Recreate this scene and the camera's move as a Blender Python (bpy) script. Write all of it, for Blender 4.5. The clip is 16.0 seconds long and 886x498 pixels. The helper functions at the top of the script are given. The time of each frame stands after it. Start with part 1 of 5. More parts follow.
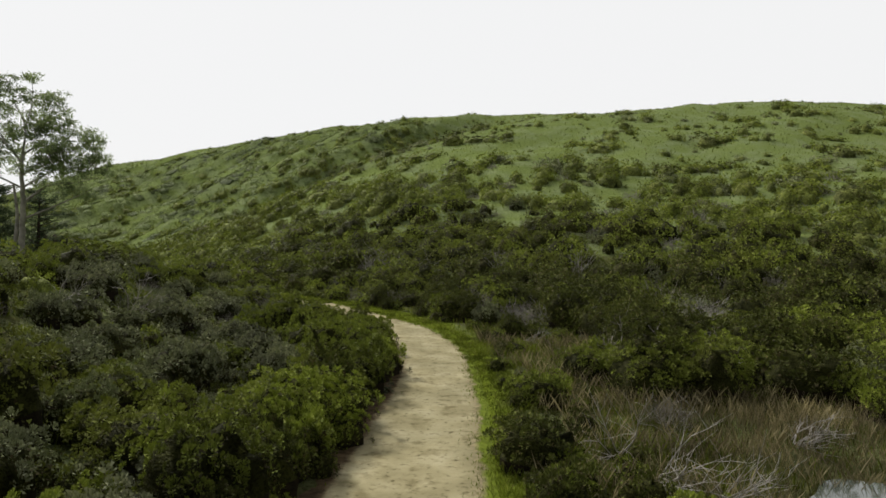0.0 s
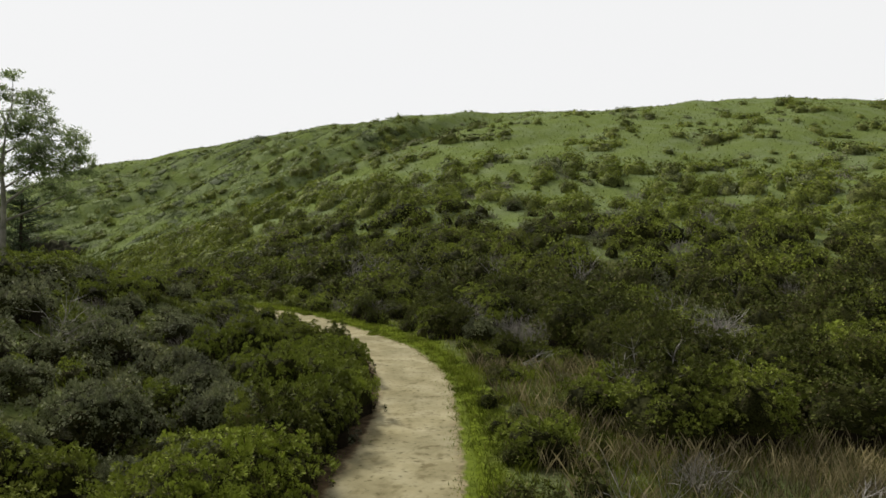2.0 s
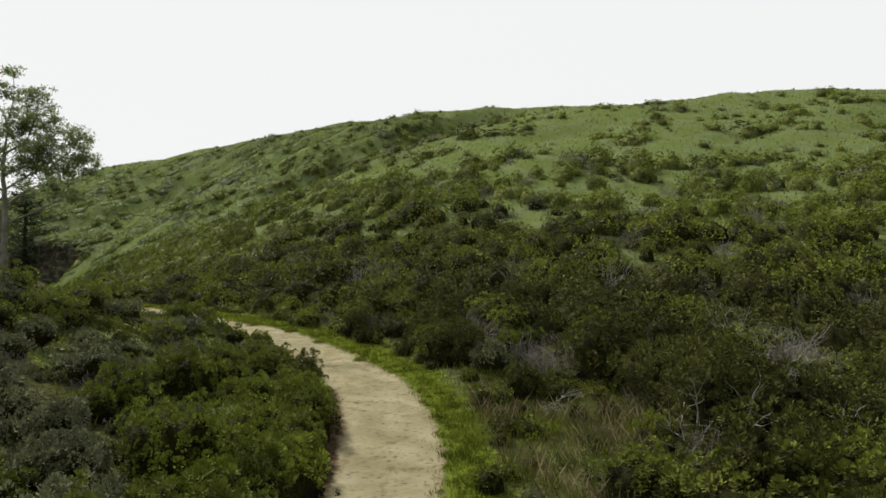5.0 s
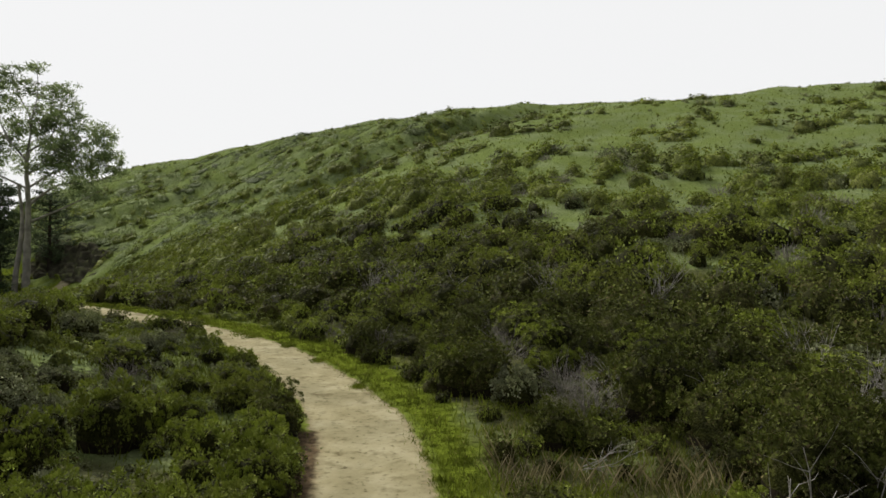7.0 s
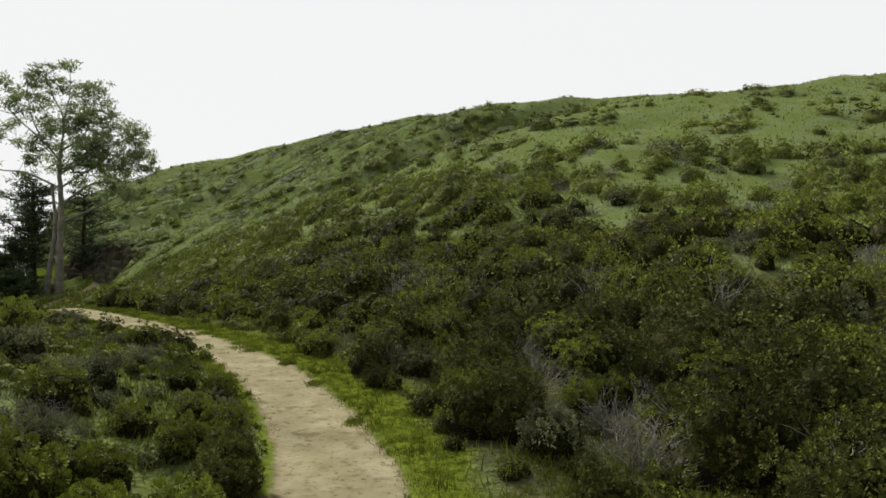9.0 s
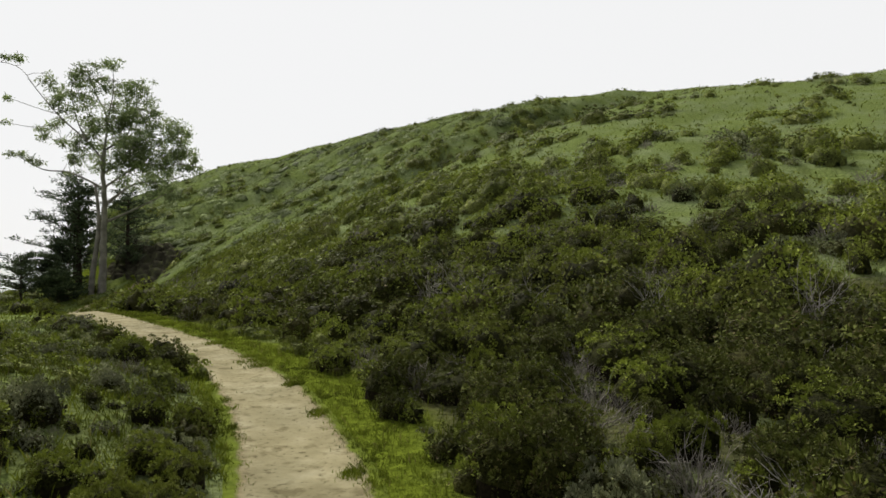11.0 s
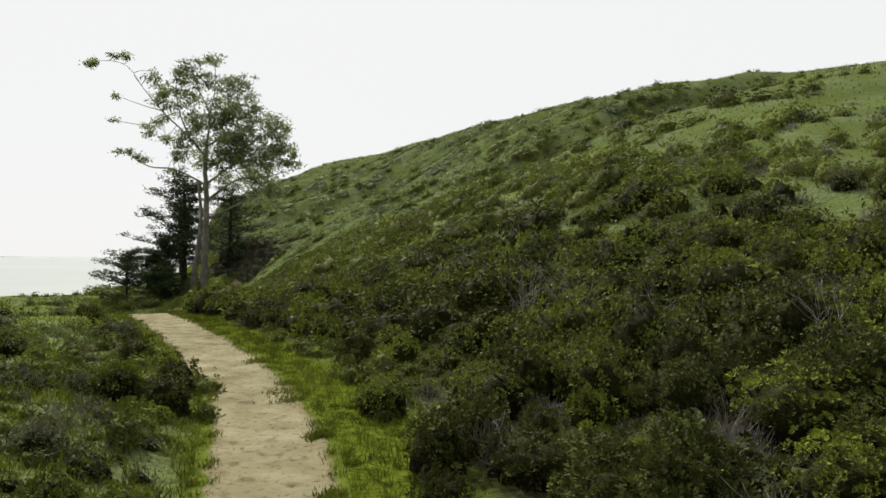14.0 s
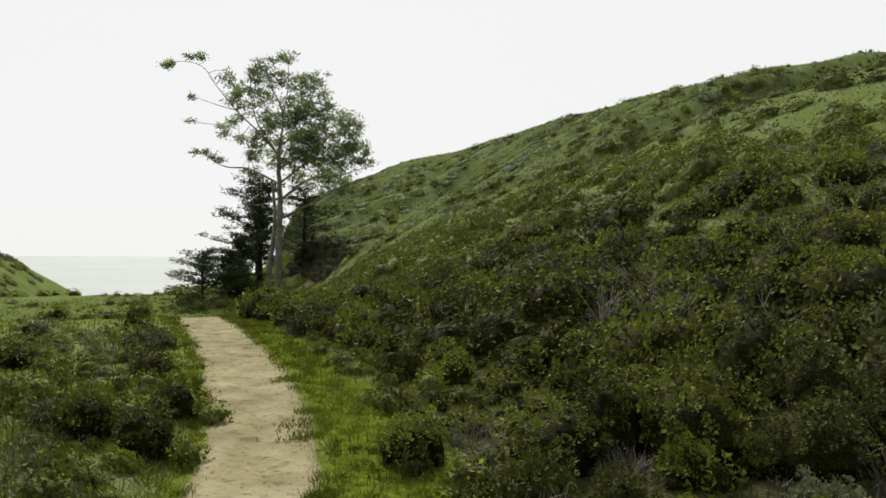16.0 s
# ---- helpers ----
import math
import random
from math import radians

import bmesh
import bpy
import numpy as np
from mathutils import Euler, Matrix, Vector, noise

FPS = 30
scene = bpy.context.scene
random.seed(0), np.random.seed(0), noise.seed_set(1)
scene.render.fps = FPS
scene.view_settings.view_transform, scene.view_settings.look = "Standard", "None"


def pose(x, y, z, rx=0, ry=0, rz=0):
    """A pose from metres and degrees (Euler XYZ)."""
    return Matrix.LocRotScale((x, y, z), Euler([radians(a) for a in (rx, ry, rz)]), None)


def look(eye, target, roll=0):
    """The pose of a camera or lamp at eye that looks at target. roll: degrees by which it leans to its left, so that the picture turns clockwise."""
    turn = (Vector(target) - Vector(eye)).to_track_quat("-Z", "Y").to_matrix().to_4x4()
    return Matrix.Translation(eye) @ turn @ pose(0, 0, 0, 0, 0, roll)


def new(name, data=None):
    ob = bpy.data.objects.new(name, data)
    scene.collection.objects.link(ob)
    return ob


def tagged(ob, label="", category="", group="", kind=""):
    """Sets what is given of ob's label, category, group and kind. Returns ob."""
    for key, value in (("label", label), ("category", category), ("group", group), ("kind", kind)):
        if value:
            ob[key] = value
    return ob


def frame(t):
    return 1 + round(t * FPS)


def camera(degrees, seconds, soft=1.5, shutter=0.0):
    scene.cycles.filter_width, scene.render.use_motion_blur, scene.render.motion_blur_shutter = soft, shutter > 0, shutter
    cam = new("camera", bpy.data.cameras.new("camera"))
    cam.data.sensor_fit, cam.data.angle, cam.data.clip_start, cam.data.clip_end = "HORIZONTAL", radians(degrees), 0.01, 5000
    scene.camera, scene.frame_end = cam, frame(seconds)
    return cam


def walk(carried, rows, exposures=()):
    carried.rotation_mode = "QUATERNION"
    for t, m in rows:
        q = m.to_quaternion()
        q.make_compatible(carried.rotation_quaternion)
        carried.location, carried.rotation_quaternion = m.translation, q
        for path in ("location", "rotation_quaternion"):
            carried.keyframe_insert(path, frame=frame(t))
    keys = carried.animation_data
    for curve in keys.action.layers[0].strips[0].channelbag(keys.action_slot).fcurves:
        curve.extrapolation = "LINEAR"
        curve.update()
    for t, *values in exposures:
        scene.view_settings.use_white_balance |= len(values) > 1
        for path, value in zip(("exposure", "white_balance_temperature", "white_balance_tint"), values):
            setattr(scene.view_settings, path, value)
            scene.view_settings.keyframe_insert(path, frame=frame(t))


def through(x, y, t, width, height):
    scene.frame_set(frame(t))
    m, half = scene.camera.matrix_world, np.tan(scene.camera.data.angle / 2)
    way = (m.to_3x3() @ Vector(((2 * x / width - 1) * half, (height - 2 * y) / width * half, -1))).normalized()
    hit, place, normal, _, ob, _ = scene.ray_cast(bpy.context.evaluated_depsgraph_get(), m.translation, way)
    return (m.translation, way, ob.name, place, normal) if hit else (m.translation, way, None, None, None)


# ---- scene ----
cam = camera(64.6, 16.0, soft=1.6)
PATH = [
    (0, (0.899, 0.546, 3.352), (0.847, 2.545, 3.365), 0.4),
    (0.5, (1.005, 1.321, 3.447), (0.953, 3.321, 3.46), 0.3),
    (1, (1.083, 2.099, 3.559), (1.033, 4.098, 3.571), 0.3),
    (1.5, (1.172, 2.852, 3.667), (1.122, 4.851, 3.677), 0.2),
    (2, (1.237, 3.635, 3.739), (1.188, 5.634, 3.749), 0.2),
    (2.5, (1.293, 4.471, 3.757), (1.244, 6.471, 3.768), 0.2),
    (3, (1.385, 5.33, 3.824), (1.335, 7.33, 3.834), 0.2),
    (3.5, (1.523, 6.149, 3.854), (1.474, 8.148, 3.865), 0.2),
    (4, (1.643, 6.974, 3.901), (1.579, 8.973, 3.911), 0.1),
    (6.5, (2.009, 11.889, 4.01), (1.809, 13.879, 4.023), 0.2),
    (7, (2.071, 12.896, 4.057), (1.852, 14.884, 4.07), 0.3),
    (7.5, (2.167, 13.858, 4.08), (1.929, 15.843, 4.094), 0.3),
    (8, (2.233, 14.812, 4.111), (1.966, 16.795, 4.124), 0.3),
    (8.5, (2.234, 15.747, 4.14), (1.932, 17.724, 4.151), 0.3),
    (9, (2.226, 16.724, 4.149), (1.886, 18.695, 4.16), 0.3),
    (11.5, (1.879, 21.233, 4.162), (1.357, 23.163, 4.173), 0.4),
    (12, (1.692, 22.182, 4.18), (1.121, 24.098, 4.19), 0.5),
    (12.5, (1.506, 23.069, 4.2), (0.882, 24.97, 4.208), 0.6),
    (13, (1.388, 24.021, 4.174), (0.712, 25.904, 4.181), 0.7),
    (13.5, (1.26, 24.979, 4.196), (0.534, 26.842, 4.201), 0.6),
    (14, (1.08, 25.89, 4.22), (0.303, 27.732, 4.223), 0.7),
    (14.5, (0.867, 26.767, 4.222), (0.039, 28.588, 4.225), 0.7),
    (15, (0.66, 27.648, 4.231), (-0.221, 29.443, 4.233), 0.7),
    (15.5, (0.421, 28.519, 4.27), (-0.514, 30.287, 4.27), 0.7),
    (16, (0.21, 29.378, 4.23), (-0.777, 31.117, 4.229), 0.6),
]
walk(cam, [(t, look(eye, target, roll)) for t, eye, target, roll in PATH])

# ---- light ----
world = bpy.data.worlds.new("overcast_sky")
scene.world = world
world.use_nodes = True
wn, wl = world.node_tree.nodes, world.node_tree.links
sky = wn.new("ShaderNodeTexSky")
sky.sky_type, sky.sun_disc = "NISHITA", False
sky.sun_elevation, sky.sun_rotation = radians(43), radians(-40)
veil = wn.new("ShaderNodeMix")
veil.data_type = "RGBA"
veil.inputs[0].default_value = 0.97
dim = wn.new("ShaderNodeMix")
dim.data_type, dim.blend_type = "RGBA", "MULTIPLY"
dim.inputs[0].default_value = 1.0
dim.inputs[7].default_value = (0.1, 0.1, 0.1, 1)
wl.new(sky.outputs[0], dim.inputs[6])
wl.new(dim.outputs[2], veil.inputs[6])
# a hazy dome: even near the horizon, a little deeper towards the zenith
co = wn.new("ShaderNodeTexCoord")
axes = wn.new("ShaderNodeSeparateXYZ")
wl.new(co.outputs["Generated"], axes.inputs[0])
dome = wn.new("ShaderNodeMapRange")
dome.interpolation_type = "SMOOTHSTEP"
for slot, value in ((1, 0.3), (2, 1.0), (3, 0.94), (4, 0.80)):
    dome.inputs[slot].default_value = value
wl.new(axes.outputs["Z"], dome.inputs[0])
# sky dimmed on its unseen side, away from the sun, to deepen contrast
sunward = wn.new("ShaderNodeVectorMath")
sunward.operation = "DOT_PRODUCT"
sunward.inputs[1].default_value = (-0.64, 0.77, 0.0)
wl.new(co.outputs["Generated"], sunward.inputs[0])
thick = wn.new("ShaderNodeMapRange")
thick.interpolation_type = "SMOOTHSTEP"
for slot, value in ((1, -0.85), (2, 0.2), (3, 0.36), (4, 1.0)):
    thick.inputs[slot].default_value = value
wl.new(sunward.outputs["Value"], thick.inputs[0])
sky_level = wn.new("ShaderNodeMath")
sky_level.operation = "MULTIPLY"
wl.new(dome.outputs[0], sky_level.inputs[0])
wl.new(thick.outputs[0], sky_level.inputs[1])
wl.new(sky_level.outputs[0], veil.inputs[7])
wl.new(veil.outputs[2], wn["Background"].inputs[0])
wn["Background"].inputs[1].default_value = 0.97
sun = new("sun", bpy.data.lights.new("sun", "SUN"))
sun.data.energy, sun.data.angle, sun.data.color = 5.0, radians(9), (1.0, 0.95, 0.86)
sun.matrix_world = look((-30, 36, 44), (0, 0, 0))

# ---- the lie of the land ----
TRAIL = [(-0.15, -6), (-0.15, 4), (-0.1, 8), (0.05, 13), (0.18, 17), (0.08, 21), (-0.45, 24.5), (-1.38, 27.7), (-2.7, 30.5), (-4.5, 33.4),
         (-6.75, 36.4), (-9.6, 39.5), (-13.5, 43.0), (-17.8, 46.4), (-22.5, 50.0), (-26.5, 52.8), (-33, 58), (-42, 66), (-50, 75), (-53, 84), (-52, 91),
         (-56, 96), (-66, 98), (-76, 98)]


def curve_through(points, step):
    """Catmull-Rom samples along a plan line."""
    p = np.array([points[0]] + list(points) + [points[-1]], float)
    out = []
    for i in range(1, len(p) - 2):
        n = max(2, int(np.linalg.norm(p[i + 1] - p[i]) / step))
        t = np.arange(n)[:, None] / n
        a, b, c, d = p[i - 1], p[i], p[i + 1], p[i + 2]
        out.append(0.5 * (2 * b + (c - a) * t + (2 * a - 5 * b + 4 * c - d) * t ** 2 + (3 * b - a - 3 * c + d) * t ** 3))
    return np.vstack(out + [p[-1:]])


LINE = curve_through(TRAIL, 0.25)
LINE_T = np.gradient(LINE, axis=0)
LINE_T /= np.linalg.norm(LINE_T, axis=1)[:, None]


def from_trail(x, y):
    """Distance across from the trail's middle, positive on its right side, for arrays; and the nearest sample."""
    x, y = np.asarray(x, float).ravel(), np.asarray(y, float).ravel()
    d, k = np.empty(len(x)), np.empty(len(x), int)
    for i in range(0, len(x), 4000):
        dx, dy = x[i:i + 4000, None] - LINE[:, 0], y[i:i + 4000, None] - LINE[:, 1]
        r = dx * dx + dy * dy
        j = r.argmin(1)
        k[i:i + 4000] = j
        row = np.arange(len(j))
        side = np.sign(dx[row, j] * LINE_T[j, 1] - dy[row, j] * LINE_T[j, 0])
        d[i:i + 4000] = np.sqrt(r[row, j]) * np.where(side == 0, 1, side)
    return d, k


def smooth(a, b, v):
    t = np.clip((np.asarray(v, float) - a) / (b - a), 0, 1)
    return t * t * (3 - 2 * t)


WAVES = np.random.default_rng(5)
WAVE_A, WAVE_P = WAVES.uniform(0, 2 * math.pi, 60), WAVES.uniform(0, 2 * math.pi, 60)


def waves(x, y, size, seed=0, octaves=3):
    """A soft, aperiodic unevenness of about -1 to 1, with bumps of that size in metres."""
    v = 0
    for o in range(octaves):
        f = 2 * math.pi / (size / 1.9 ** o)
        for i in range(4):
            j = (seed * 7 + o * 4 + i * 3) % 60
            a = WAVE_A[j] + i * 0.9
            wx = x + 0.35 * size * np.sin(y / size * 2.1 + WAVE_P[(j + 11) % 60])
            v = v + np.sin(f * (0.75 + 0.13 * i) * (wx * math.cos(a) + y * math.sin(a)) + WAVE_P[j]) / 1.8 ** o / 3
    return v


def soft_max(a, b, k):
    h = np.clip(0.5 + 0.5 * (a - b) / k, 0, 1)
    return b + (a - b) * h + k * h * (1 - h)


def ease(v, xs, ys):
    """Interpolation with rounded corners."""
    w = (max(xs) - min(xs)) * 0.012
    return sum(np.interp(v + o * w, xs, ys) for o in (-1.5, -0.75, 0, 0.75, 1.5)) / 5


def foot_y(x):
    return ease(x, [-120, -72, -58, -45, -35, -20, -10, 0, 15, 40, 120], [112, 99, 97, 88, 75, 56, 48, 45, 43, 42, 50])


def crest_y(x):
    return ease(x, [-120, -65, 0, 40, 80, 200], [140, 150, 150, 152, 166, 175])


def crest_z(x):
    return ease(x, [-150, -112, -92, -65, -51, -25, 0, 30, 45, 62, 90, 150, 400, 900], [1, 1, 16.5, 24, 26.1, 30.1, 32.8, 32.3, 34.8, 37.8, 38.8, 33, 20, 1])


def land(x, y):
    x, y = np.asarray(x, float), np.asarray(y, float)
    u = -0.82 * (x - 0.2) + 0.57 * (y - 29.4)
    base = np.interp(u, [-60, -25, -12, -7, 0, 7, 19, 34, 37, 42, 50, 60, 72, 84, 100, 122, 180, 400], [-1.4, -0.9, -0.35, 0, 0.44, 0.62, 0.85, 0.9, 0.75, -0.3, -1.6, -2.7, -2.7, -1.4, -2.2, -12, -70, -80])
    # bank beside the trail, falling away to the meadow
    base = base + 1.75 * smooth(-4.0, -12.5, x) * (1 - smooth(27, 41, y)) * smooth(-30, 12, y) * (1 - smooth(-22, -60, x))
    # wet hollow
    base = base - 1.1 * np.exp(-(((x - 9.6) / 4.8) ** 2 + ((y - 10.4) / 5.2) ** 2) ** 1.2)
    # steep hill across the valley mouth
    base = soft_max(base, 27.5 - 0.72 * np.hypot((x + 148), (y - 64) * 0.85), 2.5)
    # the long hillside
    yf, yc, zc = foot_y(x), crest_y(x), crest_z(x)
    s = (y - yf) / (yc - yf)
    g = np.interp(s, [-1, -0.05, 0.0, 0.18, 0.41, 0.53, 0.7, 0.85, 1.0, 1.25, 3, 30], [-0.6, -0.05, 0.0, 0.17, 0.42, 0.57, 0.78, 0.915, 1.0, 1.06, 0.9, -3.0])
    steep = np.exp(-((x + 60) / 12) ** 2)
    g = g + steep * 0.12 * smooth(0.0, 0.1, s) * (1 - smooth(0.2, 0.6, s))
    gully = np.exp(-(((x + 24 + (y - 93) * -0.85) * 0.75) / 5.0) ** 2) * smooth(0.15, 0.35, s) * (1 - smooth(0.7, 0.95, s))
    rib = x + 24 - 0.85 * (y - 93)
    ribs = (np.sin(rib * 0.62 + 0.5 * np.sin(y * 0.11)) + 0.6 * np.sin(rib * 0.37 + 1.3)) * smooth(6, -8, rib) * smooth(0.08, 0.25, s) * (1 - smooth(0.75, 0.95, s))
    hill = 1.0 + (zc - 1.0) * g + 0.42 * ribs - 9 * smooth(0.02, -0.16, s) * smooth(-60, -80, x) - 90 * smooth(-88, -135, x) - 45 * smooth(2, -16, 0.743 * (x - 0.2) + 0.669 * (y - 29.4)) * smooth(98, 110, y) - 2.4 * gully + 0.55 * waves(x, y, 26, 2) * smooth(0.05, 0.3, s)
    z = soft_max(base, hill, 0.6)
    return z + 0.07 * waves(x, y, 3.1, 1) * smooth(1.2, 3.0, np.abs(x + 5) + np.abs(y - 30))


LINE_Z = land(LINE[:, 0], LINE[:, 1])
LINE_Z = np.convolve(np.pad(LINE_Z, 16, "edge"), np.hanning(35)[1:-1] / np.hanning(35).sum(), "valid")


def height(x, y):
    """Ground height, with the trail laid even into it."""
    shape = np.shape(x)
    x, y = np.asarray(x, float).ravel(), np.asarray(y, float).ravel()
    z = land(x, y)
    near = (np.abs(x + 30) < 60) & (y > -10) & (y < 105)
    if near.any():
        d, k = from_trail(x[near], y[near])
        w = 1 - smooth(1.0, 2.6, np.abs(d))
        z[near] = z[near] * (1 - w) + (LINE_Z[k] - 0.02) * w
    return z.reshape(shape)


# ---- materials ----
def shader(name, rough=0.8, specular=0.3):
    m = bpy.data.materials.new(name)
    m.use_nodes = True
    b = m.node_tree.nodes["Principled BSDF"]
    b.inputs["Roughness"].default_value = rough
    b.inputs["Specular IOR Level"].default_value = specular
    return m, m.node_tree.nodes, m.node_tree.links, b


def noise_node(n, l, scale, detail=4.0, where="place"):
    tex = n.new("ShaderNodeTexNoise")
    tex.inputs["Scale"].default_value = scale
    tex.inputs["Detail"].default_value = detail
    if where == "place":
        geo = n.new("ShaderNodeNewGeometry")
        l.new(geo.outputs["Position"], tex.inputs["Vector"])
    else:
        co = n.new("ShaderNodeTexCoord")
        l.new(co.outputs["Object"], tex.inputs["Vector"])
    return tex.outputs["Fac"]


def ramp(n, l, fac, stops):
    r = n.new("ShaderNodeValToRGB")
    e = r.color_ramp.elements
    while len(e) < len(stops):
        e.new(0.5)
    for k, (at, c) in zip(e, stops):
        k.position, k.color = at, (*c, 1)
    l.new(fac, r.inputs[0])
    return r.outputs[0]


def mix(n, l, fac, a, b, how="MIX"):
    m = n.new("ShaderNodeMix")
    m.data_type, m.blend_type = "RGBA", how
    for value, slot in ((fac, 0), (a, 6), (b, 7)):
        if isinstance(value, (int, float)):
            m.inputs[slot].default_value = value
        elif isinstance(value, tuple):
            m.inputs[slot].default_value = (*value, 1)
        else:
            l.new(value, m.inputs[slot])
    return m.outputs[2]


def bump(n, l, b, fac, strength, distance):
    k = n.new("ShaderNodeBump")
    k.inputs["Strength"].default_value, k.inputs["Distance"].default_value = strength, distance
    l.new(fac, k.inputs["Height"])
    l.new(k.outputs[0], b.inputs["Normal"])


def attribute(n, name):
    a = n.new("ShaderNodeAttribute")
    a.attribute_name = name
    return a.outputs["Fac"]


def leaf_material(name, stops, patch=0.5, rough=0.7, through=0.25, specular=0.04, other=None, sprig=False, closed=False):
    """Leaves: each its own shade, plants drifting in hue over the ground."""
    m, n, l, b = shader(name, rough, specular)
    geo = n.new("ShaderNodeNewGeometry")
    c = ramp(n, l, geo.outputs["Random Per Island"], stops)
    drift = noise_node(n, l, patch, 2.0)
    dark = ramp(n, l, drift, [(0.34, (0.55, 0.54, 0.56)), (0.66, (1.28, 1.25, 1.1))])
    c = mix(n, l, 1.0, c, dark, "MULTIPLY")
    if sprig:
        fresh = noise_node(n, l, 5.0, 1.0)
        c = mix(n, l, 1.0, c, ramp(n, l, fresh, [(0.32, (0.70, 0.68, 0.70)), (0.68, (1.28, 1.26, 1.1))]), "MULTIPLY")
    if closed:
        speck = noise_node(n, l, 24.0, 2.0)
        c = mix(n, l, 1.0, c, ramp(n, l, speck, [(0.36, (0.45, 0.44, 0.45)), (0.56, (1.05, 1.05, 1.05))]), "MULTIPLY")
        bump(n, l, b, speck, 0.9, 0.05)
    if other:
        each = noise_node(n, l, 0.23, 3.0)
        c = mix(n, l, ramp(n, l, each, [(0.5, (0, 0, 0)), (0.72, (0.7, 0.7, 0.7))]), c, other)
    l.new(c, b.inputs["Base Color"])
    if through:
        t = n.new("ShaderNodeBsdfTranslucent")
        l.new(c, t.inputs[0])
        s = n.new("ShaderNodeMixShader")
        s.inputs[0].default_value = through
        l.new(b.outputs[0], s.inputs[1])
        l.new(t.outputs[0], s.inputs[2])
        l.new(s.outputs[0], n["Material Output"].inputs[0])
    return m


BRUSH = leaf_material("coyote_brush_tips", [(0.0, (0.137, 0.178, 0.027)), (0.5, (0.160, 0.206, 0.035)), (0.9, (0.179, 0.224, 0.044)), (1.0, (0.204, 0.227, 0.060))], through=0.12, other=(0.116, 0.122, 0.028), sprig=True)
OLIVE = leaf_material("dusky_brush_tips", [(0.0, (0.054, 0.067, 0.016)), (0.5, (0.079, 0.099, 0.023)), (0.85, (0.098, 0.118, 0.031)), (1.0, (0.108, 0.092, 0.046))], through=0.08, sprig=True)
SAGE = leaf_material("sage_leaves", [(0.0, (0.125, 0.145, 0.085)), (0.5, (0.178, 0.202, 0.124)), (1.0, (0.25, 0.272, 0.19))], through=0.10, other=(0.112, 0.140, 0.044), sprig=True)
# older leaves, taken darker so that their colour also paints shade
OLD_SHADE = leaf_material("old_leaves_in_shade", [(0.0, (0.022, 0.025, 0.008)), (0.6, (0.038, 0.039, 0.013)), (1.0, (0.058, 0.045, 0.022))], through=0.0)
# dark colour for the inner domes, painting the shade between the leaf heads
INNER_SHADE = leaf_material("inner_leaf_shade", [(0.0, (0.022, 0.026, 0.007)), (0.5, (0.033, 0.037, 0.011)), (1.0, (0.044, 0.046, 0.015))], through=0.0, specular=0.02, sprig=True, closed=True)
FERN = leaf_material("bracken_and_herbs", [(0.0, (0.130, 0.172, 0.060)), (0.5, (0.162, 0.208, 0.078)), (1.0, (0.195, 0.236, 0.102))], patch=0.12, through=0.15)
FERN_MAT = leaf_material("bracken_mat", [(0.0, (0.110, 0.150, 0.052)), (0.5, (0.134, 0.178, 0.066)), (1.0, (0.156, 0.198, 0.082))], patch=0.12, through=0.0, specular=0.02, closed=True)
# lighter copy of the inner dome colour, with sun and haze painted in
DISTANT_LIT = leaf_material("canopy_lit_and_hazed", [(0.0, (0.100, 0.126, 0.036)), (0.5, (0.124, 0.154, 0.046)), (1.0, (0.146, 0.170, 0.058))], through=0.0, specular=0.02, sprig=True, closed=True)
EUCALYPT = leaf_material("eucalyptus_leaves", [(0.0, (0.14, 0.19, 0.088)), (0.5, (0.21, 0.27, 0.13)), (1.0, (0.29, 0.345, 0.18))], through=0.5)
CYPRESS = leaf_material("cypress_sprays", [(0.0, (0.045, 0.066, 0.038)), (0.6, (0.078, 0.11, 0.06)), (1.0, (0.115, 0.15, 0.082))], through=0.15)
GRASS = leaf_material("green_grass", [(0.0, (0.070, 0.094, 0.010)), (0.5, (0.100, 0.130, 0.014)), (0.9, (0.130, 0.158, 0.023)), (1.0, (0.18, 0.166, 0.068))], patch=0.8, through=0.38)
STRAW = leaf_material("dry_grass", [(0.0, (0.105, 0.092, 0.046)), (0.5, (0.19, 0.165, 0.09)), (1.0, (0.31, 0.275, 0.175))], patch=0.7, through=0.25)
RUSH = leaf_material("green_brown_rushes", [(0.0, (0.040, 0.052, 0.008)), (0.55, (0.072, 0.084, 0.014)), (0.85, (0.105, 0.090, 0.026)), (1.0, (0.16, 0.125, 0.065))], patch=0.7)


def wood_material(name, dark, pale, scale, rough=0.85):
    m, n, l, b = shader(name, rough, 0.03)
    f = noise_node(n, l, scale, 6.0)
    l.new(ramp(n, l, f, [(0.3, dark), (0.7, pale)]), b.inputs["Base Color"])
    bump(n, l, b, noise_node(n, l, scale * 3, 5.0), 0.5, 0.02)
    return m


STEM = wood_material("brown_stems", (0.045, 0.032, 0.022), (0.11, 0.08, 0.055), 9)
# twig brown taken almost to black, so the skirt paints shade under shrubs
TWIG_SHADE = wood_material("twig_brown_and_shade", (0.009, 0.008, 0.005), (0.024, 0.019, 0.011), 14)
BLEACHED = wood_material("bleached_wood", (0.17, 0.16, 0.14), (0.36, 0.34, 0.31), 8)
GREYTWIG = wood_material("grey_twigs", (0.12, 0.11, 0.095), (0.27, 0.25, 0.22), 8)
BARK = wood_material("eucalyptus_bark", (0.13, 0.122, 0.108), (0.32, 0.30, 0.27), 1.3)
